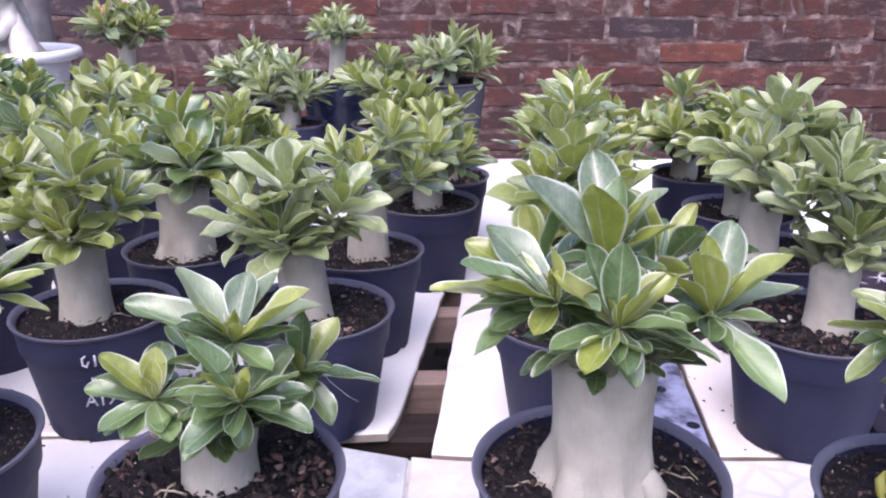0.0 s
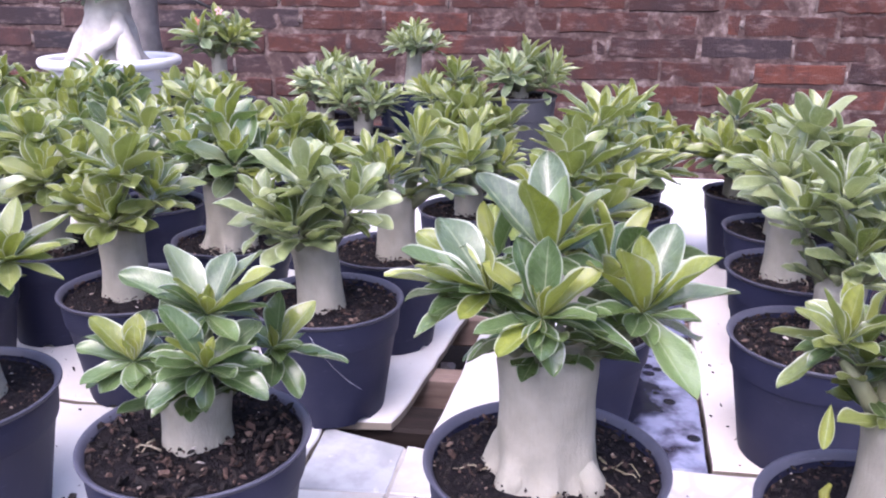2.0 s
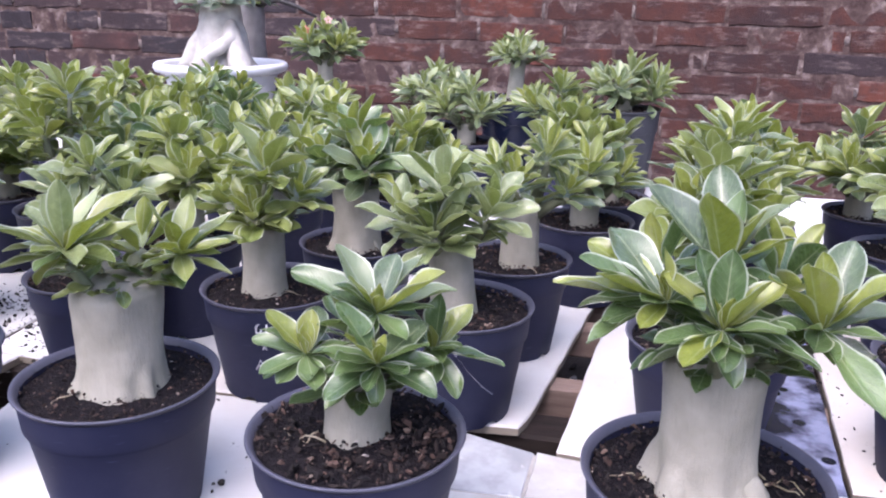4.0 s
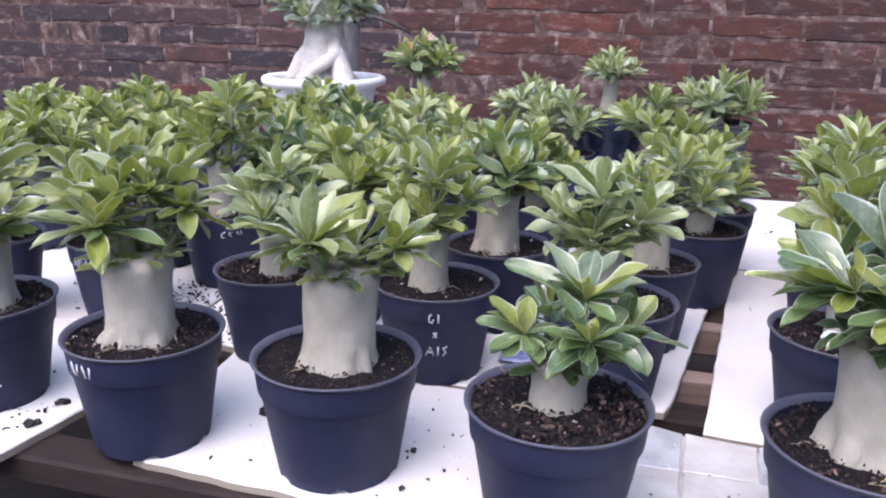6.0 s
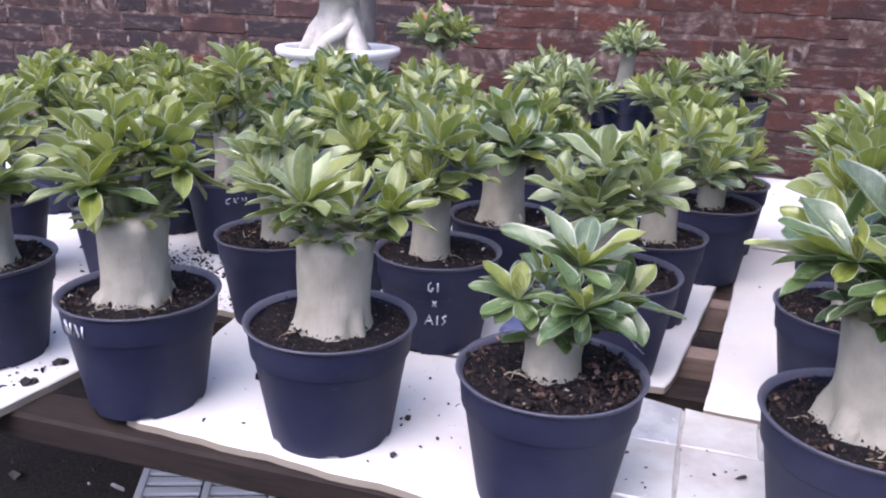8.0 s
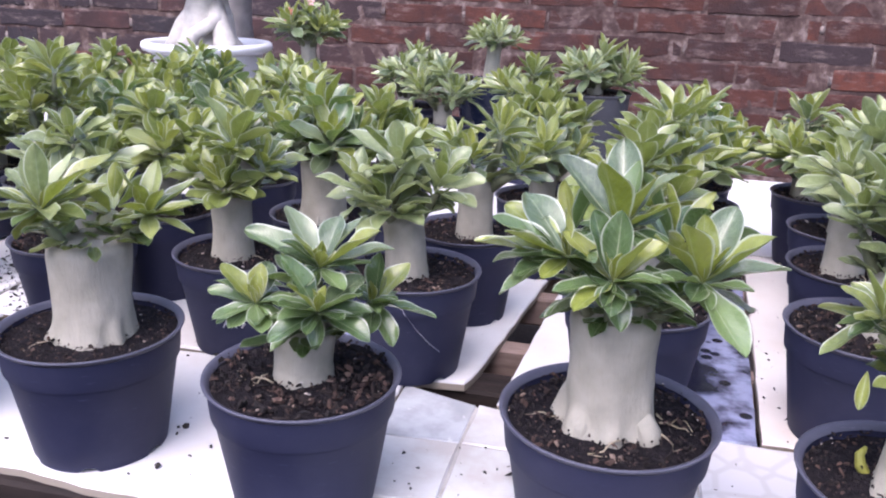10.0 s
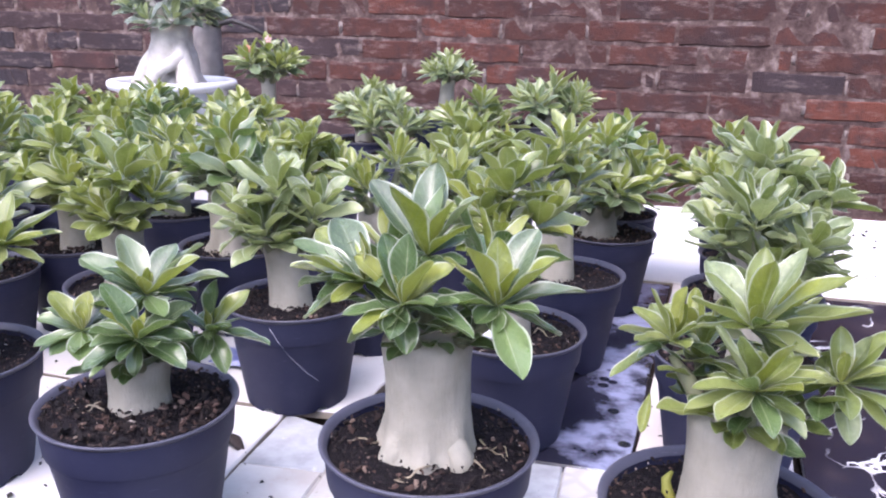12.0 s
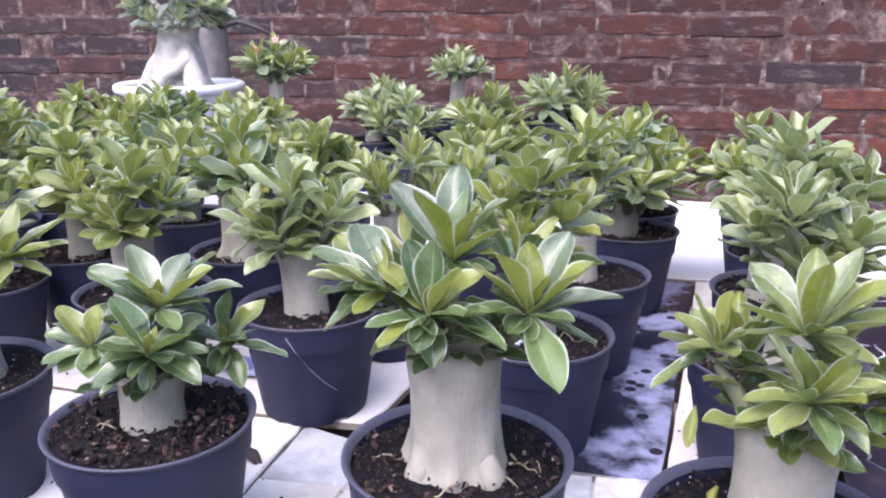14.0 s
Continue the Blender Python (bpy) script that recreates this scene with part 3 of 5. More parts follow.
# loose soil spilled over the boards
rng = random.Random(77)
spots = []
for cx, cy, sx, sy, n in ((-0.60, 0.70, 0.05, 0.11, 420), (-0.655, 0.735, 0.03, 0.03, 160), (-0.54, 0.60, 0.02, 0.04, 60), (-0.56, 0.40, 0.03, 0.03, 12), (-0.62, 0.385, 0.03, 0.02, 26), (-0.22, 0.42, 0.09, 0.06, 60), (-0.37, 0.52, 0.03, 0.05, 26),
                          (0.0, 0.45, 0.09, 0.06, 22), (0.19, 0.5, 0.06, 0.04, 8), (0.07, 0.8, 0.03, 0.25, 16), (-0.17, 0.62, 0.1, 0.03, 24), (0.57, 1.46, 0.06, 0.06, 110), (0.50, 1.52, 0.05, 0.02, 25),
                          (-0.35, 0.70, 0.10, 0.08, 50), (0.24, 0.75, 0.012, 0.15, 30), (-0.7, 0.9, 0.2, 0.2, 160), (-0.1, 1.2, 0.3, 0.2, 90), (-0.66, 0.45, 0.05, 0.06, 30)):
    spots += [Vector((rng.gauss(cx, sx), rng.gauss(cy, sy), 0.0022)) for _ in range(n)]
spots = [p for p in spots if not (-0.59 < p.x < -0.545 and p.y < 0.61) and not (-0.05 < p.x < 0.045 and p.y > 0.55) and p.y > 0.365]
bm = flakes(bmesh.new(), [p for p in spots if p.y < 1.3], rng, 0.0014)
bm = flakes(bm, [p for p in spots if 1.3 <= p.y < 1.59], rng, 0.0019)
bm = flakes(bm, [p + Vector((rng.gauss(0, 0.02), rng.gauss(0, 0.02), -0.0012)) for p in spots[::1]], rng, 0.0005)
bm = flakes(bm, [Vector((x, y, 0.004)) for x, y in ((-0.606, 0.372), (-0.596, 0.385), (-0.59, 0.39), (-0.255, 0.441), (-0.25, 0.445), (-0.405, 0.47), (-0.365, 0.545), (-0.225, 0.48), (-0.600, 0.41), (-0.598, 0.425), (-0.593, 0.43))], rng, 0.0040)
tagged(new("soil_crumbs", mesh_of("soil_crumbs", bm, CRUMB, False)), "dark potting soil crumbs spilled on the white boards", "soil", kind="stuff")


# ---- leaves ----
def leaf_mesh(length, width, curl, fold, wave, mat, seed, pointed=0.0):
    rng = random.Random(seed)
    bm = bmesh.new()
    uv = bm.loops.layers.uv.new("leaf")
    rows, cols = 12, 6
    ph = rng.uniform(0, 6.28)
    twist = rng.uniform(-0.25, 0.25)
    grid, uvs = [], {}
    for i in range(rows + 1):
        v = 1 - (1 - i / rows) ** 1.35
        w = width / 2 * (0.09 * (1 - v) + 0.95 * (math.sin(math.pi * min(1.0, v ** (1.36 - 0.12 * pointed))) ** (0.64 + 0.35 * pointed)))
        if v < 0.12:
            w *= 0.55 + v / 0.12 * 0.45
        if i == rows:
            w = width * 0.015
        ang = curl * v * v
        y = length * (v - 0.16 * abs(curl) * v ** 3)
        z0 = -length * 0.42 * curl * v * v
        line = []
        for j in range(cols + 1):
            s = 2 * j / cols - 1
            x = s * w
            z = z0 + fold * abs(x) * (0.4 + 0.75 * abs(s)) + wave * width * math.sin(v * 11 + ph + (1.5 if s > 0 else 0)) * abs(s) ** 2
            z += twist * x * v
            vert = bm.verts.new((x, y, z))
            uvs[vert] = (j / cols, v)
            line.append(vert)
        grid.append(line)
    for a, b in zip(grid, grid[1:]):
        for j in range(cols):
            f = bm.faces.new((a[j], a[j + 1], b[j + 1], b[j]))
            for lp in f.loops:
                lp[uv].uv = uvs[lp.vert]
    return mesh_of("leaf", bm, mat)


def leaf_set(tag, width, seed, palette, pointed=0.0):
    """Unit-long leaves by age: new, middle, old, each in a few shapes."""
    new_m, mid_m, old_m = palette
    return {
        "tag": tag,
        "new": [leaf_mesh(1, width * 0.86, -0.12 + 0.16 * k, 0.6, 0.06, new_m, seed + k, pointed) for k in range(3)],
        "mid": [leaf_mesh(1, width, -0.15 + 0.15 * k, 0.42, 0.055, mid_m, seed + 10 + k, pointed) for k in range(4)],
        "old": [leaf_mesh(1, width * 1.04, -0.15 + 0.17 * k, 0.32, 0.07, old_m, seed + 20 + k, pointed) for k in range(4)],
    }


BROAD = leaf_set("BROAD", 0.48, 100, (LEAF_NEW, LEAF_DEEP, LEAF_OLD), 0.1)
BROAD_DARK = leaf_set("BROAD", 0.47, 130, (LEAF_NEW, LEAF_DEEP, LEAF_GLOSSY), 0.1)
BROAD_LIGHT = leaf_set("LIGHT", 0.48, 150, (LEAF_NEW, LEAF_MID, LEAF_MID))
NARROW = leaf_set("NARROW", 0.38, 200, (LEAF_NEW, LEAF_MID, LEAF_OLD), 0.5)
GREYISH = leaf_set("GREY", 0.45, 300, (LEAF_MID, LEAF_GREY, LEAF_GREY), 0.0)
PALE = leaf_set("GREY", 0.42, 500, (LEAF_GREY, LEAF_PALE, LEAF_PALE), 0.1)
SLIM = leaf_set("SLIM", 0.33, 400, (LEAF_MID, LEAF_GREY, LEAF_OLD), 0.6)


def rosette(parent, centre, axis, leaf, n, shapes, rng, spread=1.0, start=0.0):
    """A whorl of leaves round a shoot's tip, young and upright inside, old and spread outside."""
    axis = Vector(axis).normalized()
    side = axis.orthogonal().normalized()
    other = axis.cross(side)
    made = []
    n = round(n * (1.14 if leaf >= 0.0435 else 1.36))
    for k in range(n):
        f = k / max(1, n - 1)
        az = start + k * 2.39996 + rng.uniform(-0.4, 0.4)
        el = radians(80 - 76 * spread * f ** 0.62 + rng.uniform(-13, 13))
        radial = math.cos(az) * side + math.sin(az) * other
        d = math.cos(el) * radial + math.sin(el) * axis
        nrm = -math.sin(el) * radial + math.cos(el) * axis
        roll = rng.uniform(-0.3, 0.3)
        x = d.cross(nrm)
        x, nrm = x * math.cos(roll) + nrm * math.sin(roll), nrm * math.cos(roll) - x * math.sin(roll)
        s = leaf * (0.50 + 0.55 * math.sin(math.pi * min(0.93, 0.12 + 0.72 * f))) * rng.uniform(0.8, 1.2)
        age = "new" if f < 0.22 else "mid" if f < 0.6 else "old"
        if rng.random() < 0.2:
            age = rng.choice(("new", "mid", "mid", "old"))
        ob = new("leaf", rng.choice(shapes[age]))
        base = Vector(centre) + radial * 0.0035 - axis * (0.020 * f * leaf / 0.045)
        m = Matrix((x, d, nrm)).transposed().to_4x4()
        ob.matrix_basis = Matrix.Translation(base) @ m @ Matrix.Diagonal((s * rng.uniform(0.9, 1.12), s, s, 1))
        ob.parent = parent
        made.append(ob)
    return made


def tip_leaves(width, seed, kinds, pointed=0.0):
    """Unit-long leaves by colour letter (n new, m middle, d dark, p pale), each as (curl, mesh)."""
    out = {}
    for q, (letter, mat) in enumerate(sorted(kinds.items())):
        out[letter] = [(c, leaf_mesh(1, width * w, c, f, 0.055, mat, seed + 10 * q + k, pointed)) for k, (c, f, w) in enumerate(((0.05, 0.34, 1.0), (0.22, 0.28, 1.06), (0.38, 0.4, 0.95), (-0.10, 0.45, 0.98)))]
    return out


HERO_DARK = tip_leaves(0.475, 600, {"n": LEAF_NEW, "m": LEAF_DEEP, "d": LEAF_GLOSSY, "p": LEAF_OLD}, 0.1)
HERO_LIGHT = tip_leaves(0.40, 700, {"n": LEAF_NEW, "m": LEAF_MID, "d": LEAF_DEEP, "p": LEAF_GREY}, 0.25)


def shoot_leaves(parent, centre, leaves, kinds, shapes, rng, heart=4, small=9):
    """Leaves that spring from one shoot tip: (compass angle, rise, length in millimetres) each, with a letter for its colour."""
    rows = [(a, e, l, k) for (a, e, l), k in zip(leaves, kinds)]
    rows += [(rng.uniform(0, 360), rng.uniform(58, 84), rng.uniform(13, 22), "n") for _ in range(heart)]
    # smaller leaves between and under the large ones
    rows += [(47 + 360 * q / small + rng.uniform(-20, 20), rng.uniform(-28, 30), rng.uniform(24, 36), rng.choice("mmmd")) for q in range(small)]
    for a, e, l, k in rows:
        a, e = radians(a), radians(e)
        d = Vector((math.cos(e) * math.cos(a), math.cos(e) * math.sin(a), math.sin(e)))
        inward = Vector((-math.cos(a), -math.sin(a), 0.0))
        up = Vector((0, 0, 1)) + inward * 0.35
        nrm = (up - d * up.dot(d)).normalized()
        curl, me = rng.choice(shapes[k])
        if e > radians(55):
            curl, me = shapes[k][rng.choice((0, 3))]
        tip = Vector((0, 1 - 0.16 * abs(curl), -0.42 * curl))
        bend = math.atan2(0.42 * curl, tip.y)
        d, nrm = d * math.cos(bend) + nrm * math.sin(bend), nrm * math.cos(bend) - d * math.sin(bend)
        roll = rng.uniform(-0.22, 0.22)
        x = d.cross(nrm)
        x, nrm = x * math.cos(roll) + nrm * math.sin(roll), nrm * math.cos(roll) - x * math.sin(roll)
        size = l / 1000 / tip.length
        wide = math.sqrt(size * 0.036) * rng.uniform(0.94, 1.08) if l > 26 else size
        ob = new("leaf", me)
        ob.parent = parent
        ob.matrix_basis = Matrix.Translation(Vector(centre) - Vector((0, 0, 0.003))) @ Matrix((x, d, nrm)).transposed().to_4x4() @ Matrix.Diagonal((wide, size, size, 1))


# ---- pots ----
def pot_profile(rt, h, base=0.73):
    rb = rt * base
    t = 0.0022
    lip = rt * 0.955
    return [(0.001, 0.003), (rb * 0.86, 0.003), (rb * 0.9, 0.0), (rb * 0.985, 0.0), (rb, 0.004), (rb + (lip * 0.925 - rb) * 0.5, h * 0.36), (lip * 0.938, h * 0.728),
            (lip * 0.941, h * 0.732), (lip * 0.966, h * 0.736), (lip * 0.971, h * 0.744), (lip, h * 0.955), (lip - t, h * 0.95), (lip - t * 1.4, h * 0.75), (rb * 0.9, h * 0.2)]


POT_CACHE = {}


def pot_mesh(rt, h, mat):
    key = (round(rt, 4), round(h, 4), mat.name)
    if key not in POT_CACHE:
        def notch(a, r, z, co):
            # drainage slots round the foot
            if z < 0.0035 and r > rt * 0.6 and math.sin(a * 6) > 0.8:
                co.z += 0.004
            return co
        bm, _ = revolve(pot_profile(rt, h), 60, notch)
        body = mesh_of("pot", bm, mat)
        body.set_sharp_from_angle(angle=radians(28))
        lip = rt * 0.955
        bm, rings = revolve([(lip - 0.0026, h * 0.955), (lip + 0.0003, h * 0.955), (rt * 0.972, h * 0.974), (rt * 0.994, h * 0.981), (rt, h * 0.989), (rt * 0.997, h * 0.998), (rt * 0.990, h), (rt * 0.974, h * 0.9985), (lip - 0.0008, h * 0.985), (lip - 0.0026, h * 0.955)], 60)
        POT_CACHE[key] = (body, mesh_of("rim", bm, RIM if mat is POT else RIM_BLUE if mat is POT_BLUE else mat))
    return POT_CACHE[key]




def soil_pair(rt, seed):
    rng = random.Random(seed)
    bm = bmesh.new()
    centre = bm.verts.new((0, 0, 0.003))
    prev = None
    steps = 36
    for k in range(1, 10):
        r = rt * k / 9
        ring = [bm.verts.new((r * math.cos(a), r * math.sin(a), 0.0045 * noise.noise((r * 70 * math.cos(a), r * 70 * math.sin(a), seed)) + 0.002 * noise.noise((r * 260 * math.cos(a), r * 260 * math.sin(a), seed)) + 0.003 * (1 - k / 9)))
                for a in (2 * math.pi * i / steps for i in range(steps))]
        for i in range(steps):
            j = (i + 1) % steps
            bm.faces.new((prev[i], ring[i], ring[j], prev[j]) if prev else (centre, ring[i], ring[j]))
        prev = ring
    soil = mesh_of("soil", bm, SOIL)
    spots = []
    for _ in range(950):
        r, a = rt * 0.97 * math.sqrt(rng.random()), rng.uniform(0, 6.283)
        spots.append(Vector((r * math.cos(a), r * math.sin(a), 0.004 + rng.uniform(-0.001, 0.0025))))
    chips = mesh_of("mulch", flakes(bmesh.new(), spots, rng, 0.00085 + 0.0003 * (seed % 3)), CHIP, False)
    return soil, chips


def marks(thing, rt, h, strokes, az, z, size):
    """Hand-drawn white strokes wrapped on the pot's side; strokes in units of the mark's height."""
    out = bmesh.new()
    rb = rt * 0.73
    for s in strokes:
        pts = []
        for x, y in s:
            zz = z + y * size
            r = rb + (rt * 0.955 * 0.925 - rb) * min(1.0, zz / (h * 0.70)) + 0.0006
            if zz > h * 0.74:
                r = rt * 0.955 * 0.99 + 0.0006
            a = az + x * size / r
            pts.append((r * math.cos(a), r * math.sin(a), zz))
        tube(out, pts, [0.0009] * len(pts), 5)
    part("marker_writing", out, CHALK, thing, "white hand-drawn marker strokes")


def trunk_bm(r0, r1, z0, z1, lean, seed, flare=0.16, feet=0, sink=0.012, given=None):
    rng = random.Random(seed)
    # toes: direction, half width, swell, height
    toes = [(6.2832 * k / max(1, feet) + rng.uniform(-0.45, 0.45), rng.uniform(0.16, 0.36), rng.uniform(0.03, 0.10), rng.uniform(0.010, 0.026)) for k in range(feet)]
    toes = given or toes
    profile = []
    n = 20
    for k in range(n + 1):
        f = (k / n) ** 1.25
        r = r0 + (r1 - r0) * f - 0.11 * r0 * math.sin(math.pi * f)
        r *= 1 + flare * max(0, 1 - f * 3.2) ** 2
        if f > 0.9:
            r *= 1 - ((f - 0.9) / 0.1) ** 2 * 0.35
        profile.append((r, z0 - sink + (z1 - z0 + sink) * f))

    def wob(a, r, z, co):
        f = max(0.0, (z - z0) / (z1 - z0))
        bumpy = 1 + 0.06 * noise.noise((math.cos(a) * 1.3 + seed, math.sin(a) * 1.3, f * 2.2)) + 0.02 * noise.noise((math.cos(a) * 5, math.sin(a) * 5 + seed, f * 7))
        for az, wide, swell, tall in toes:
            da = (a - az + math.pi) % (2 * math.pi) - math.pi
            low = math.sqrt(max(0.0, 1 - (max(0.0, z - z0) / tall) ** 2))
            bumpy += swell * low * (1.25 * math.exp(-(da / wide) ** 2) - 0.4 * math.exp(-((abs(da) - 2.0 * wide) / (wide * 0.6)) ** 2))
        co.x, co.y = co.x * bumpy, co.y * bumpy
        co.x += lean[0] * f ** 1.3
        co.y += lean[1] * f ** 1.3
        return co
    bm, rings = revolve(profile, 72, wob)
    bm.faces.new(rings[-1])
    return bm


def feet_roots(parent, r0, z, rng, count, length, base_az=0.0, fat=0.06):
    """Swollen roots that leave the foot of the trunk and dip into the soil."""
    for k in range(count):
        az = base_az + 2 * math.pi * k / count + rng.uniform(-0.3, 0.3)
        d = Vector((math.cos(az), math.sin(az), 0))
        w = r0 * fat * rng.uniform(0.75, 1.2)
        l = length * rng.uniform(0.7, 1.15)
        pts = [d * r0 * 0.80 + Vector((0, 0, z + 0.014)), d * r0 * 0.95 + Vector((0, 0, z + 0.007)), d * (r0 * 0.98 + l * 0.4) + Vector((0, 0, z + 0.001)), d * (r0 * 1.0 + l) + Vector((0, 0, z - 0.008))]
        part("root", tube(bmesh.new(), pts, [w * 0.8, w * 1.1, w * 1.05, w * 0.6], 12), BARK, parent, "swollen pale root")


def hair_roots(parent, r0, z, rng, count):
    for k in range(count):
        az = rng.uniform(0, 6.283)
        pts = []
        r = r0 * 1.05
        for i in range(6):
            pts.append((r * math.cos(az), r * math.sin(az), z + 0.004 + 0.003 * math.sin(i * 1.3 + k)))
            r += 0.004
            az += rng.uniform(-0.12, 0.12) * 2
        part("fine_root", tube(bmesh.new(), pts, [0.0008, 0.0007, 0.0006, 0.0005, 0.0004, 0.0003], 5), ROOT, parent, "thin yellowish root")


LABELS = {"BROAD": "adenium with pale swollen trunk, broad glossy leaves, in black pot", "LIGHT": "adenium with pale trunk and light green leaves in black pot",
          "NARROW": "adenium with pale trunk and dense narrow leaves in black pot", "GREY": "adenium with pale trunk and grey-green leaves in black pot", "SLIM": "bushy adenium with slim grey-green leaves in black pot"}


def potted(x, y, trunk, rosettes, shapes, seed, rt=0.068, h=0.100, leaf=0.045, count=16, label="", feet=0, roots=0, hair=1, pot_mat=POT, soil_drop=0.009,
           bark=BARK, base=0.0, spin=None, flare=0.12, toes=None, shoots=(), tips=None):
    """A potted plant. trunk: (dx, dy, foot radius, top radius, top height, lean x, lean y); rosettes: (x, y, z[, leaf length[, number]])."""
    rng = random.Random(seed)
    thing = tagged(new("potted_plant"), label or LABELS[shapes["tag"]], "plant", "potted plants on the bench")
    thing.location = (x, y, base)
    body, rim = pot_mesh(rt, h, pot_mat)
    pot_ob = new("pot", body)
    pot_ob.parent = thing
    pot_ob.rotation_euler = (0, 0, rng.uniform(0, 6.28) if spin is None else spin)
    rim_ob = new("rim", rim)
    rim_ob.parent = pot_ob
    soil_z = h - soil_drop
    soil_me, chip_me = soil_pair(rt * 0.94, seed % 7)if (round(rt, 4), seed % 7) not in SOIL_CACHE else SOIL_CACHE[(round(rt, 4), seed % 7)]
    SOIL_CACHE[(round(rt, 4), seed % 7)] = (soil_me, chip_me)
    so = new("soil", soil_me)
    so.parent = thing
    so.location = (0, 0, soil_z)
    ch = tagged(new("mulch", chip_me), kind="stuff")
    ch.parent = so
    so.rotation_euler = (0, 0, rng.uniform(0, 6.28))
    dx, dy, r0, r1, zt, lx, ly = trunk
    bm = trunk_bm(r0, r1, soil_z, zt - base, (lx, ly), seed, feet=feet, flare=flare, given=toes)
    tr = part("trunk", bm, bark, thing, "smooth pale swollen trunk")
    tr.location = (dx, dy, 0)
    if roots:
        feet_roots(tr, r0, soil_z, rng, roots, r0 * 0.16, rng.uniform(0, 6.28))
    if hair:
        hair_roots(tr, r0, soil_z, rng, hair)
    cx, cy, cz = dx + lx, dy + ly, zt - base - 0.012
    for k, ro in enumerate(list(rosettes) + list(shoots)):
        rx, ry, rz = ro[0] - x, ro[1] - y, ro[2] - base
        ll, nn = (ro[3], ro[4]) if len(ro) > 3 else (leaf * 1.12, count - 1)
        tip = Vector((rx, ry, rz))
        out = tip - Vector((cx, cy, cz))
        flat = Vector((out.x, out.y, 0))
        start = Vector((cx, cy, cz)) + (flat.normalized() * min(r1 * 0.42, flat.length * 0.5) if flat.length > 1e-4 else Vector())
        bend = start.lerp(tip, 0.5) + flat * 0.12
        w = max(0.0035, r1 * 0.26) if k < len(rosettes) else 0.0042
        br = part("branch", tube(bmesh.new(), [start - Vector((0, 0, 0.004)), bend, tip - Vector((0, 0, 0.012))], [w * 1.3, w, w * 0.45], 9), STEM, thing)
        if k >= len(rosettes):
            shoot_leaves(br, tip, ro[3], ro[4], tips, rng)
            if flat.length > 0.02:
                for q in range(4):
                    along = [(k * 77 + q * 137.5 + w_, rng.uniform(-5, 35), rng.uniform(26, 34)) for w_ in (0, 180)]
                    shoot_leaves(br, start.lerp(tip, 0.2 + 0.19 * q), along, "md", tips, rng, 0, 0)
            continue
        axis = flat * 0.75 + Vector((0, -0.004, 0.05 + max(0, out.z) * 0.6))
        rosette(br, tip, axis, ll, nn, shapes, rng, start=rng.uniform(0, 6.28))
        if flat.length > 0.028:
            # small leaves along the bare stretch of the shoot
            for q in range(5):
                at = start.lerp(tip, 0.35 + 0.13 * q)
                a = q * 2.39996 + k
                radial = Vector((math.cos(a), math.sin(a), 0.25)).normalized()
                nrm = (Vector((0, 0, 1)) - radial * radial.z).normalized()
                s = ll * rng.uniform(0.5, 0.8)
                lf = new("leaf", rng.choice(shapes["mid"] + shapes["old"]))
                lf.matrix_basis = Matrix.Translation(at - Vector((0, 0, 0.008))) @ Matrix((radial.cross(nrm), radial, nrm)).transposed().to_4x4() @ Matrix.Diagonal((s, s, s, 1))
                lf.parent = br
    # leaves low on the shoulders of the trunk
    for k in range(14 if shoots else 11):
        a = 2.39996 * k + rng.uniform(-0.3, 0.3)
        radial = Vector((math.cos(a), math.sin(a), 0))
        el = radians(rng.uniform(-16, 30) if shoots else rng.uniform(4, 44))
        d = radial * math.cos(el) + Vector((0, 0, math.sin(el)))
        nrm = Vector((0, 0, math.cos(el))) - radial * math.sin(el)
        s = leaf * (rng.uniform(0.45, 0.66) if shoots else rng.uniform(0.6, 0.95))
        lf = new("leaf", rng.choice(shapes["old"] + shapes["mid"]))
        lf.matrix_basis = Matrix.Translation(Vector((lx, ly, zt - base - 0.002)) + radial * r1 * 0.7) @ Matrix((d.cross(nrm), d, nrm)).transposed().to_4x4() @ Matrix.Diagonal((s, s, s, 1))
        lf.parent = tr
    return thing


SOIL_CACHE = {}


def crown(x, y, z, spread, n, rng, rise=0.03):
    """Tips for a bushy crown round (x, y, z)."""
    tips = [(x + rng.uniform(-0.01, 0.01), y + rng.uniform(-0.01, 0.01), z + rise)]
    for k in range(n - 1):
        a = 2 * math.pi * k / (n - 1) + rng.uniform(-0.4, 0.4)
        tips.append((x + spread * math.cos(a), y + spread * math.sin(a), z + rng.uniform(-0.35, 0.45) * rise))
    return tips


# front row
BIG_SHOOTS = [
    (0.131, 0.372, 0.202, [(11, 11, 51), (-10, 44, 49), (61, 47, 54), (-126, 58, 48), (-28, 62, 29), (-63, -25, 55), (41, -30, 52), (-132, 10, 45), (-164, 42, 43), (108, 77, 40)], "pnpnnmmdnn"),
    (0.081, 0.351, 0.205, [(148, 66, 42), (77, 82, 41), (168, 38, 40), (-23, 56, 36), (18, 39, 38), (-47, 17, 37), (-18, -12, 48), (-124, -14, 36), (-68, -52, 29), (164, -39, 50)], "mdnnnmdnmm"),
    (0.054, 0.364, 0.212, [(154, -4, 68), (177, 23, 50), (-159, 24, 42), (130, 29, 57), (174, 83, 30), (172, -11, 46), (-120, -15, 26), (-179, -35, 47), (143, 20, 58)], "nmnpnmnmn"),
    (0.083, 0.394, 0.222, [(-114, 55, 59), (158, 43, 60), (98, 55, 62), (-16, 64, 40), (16, 51, 48), (-25, 36, 41), (60, 70, 45)], "nppnpnm")]
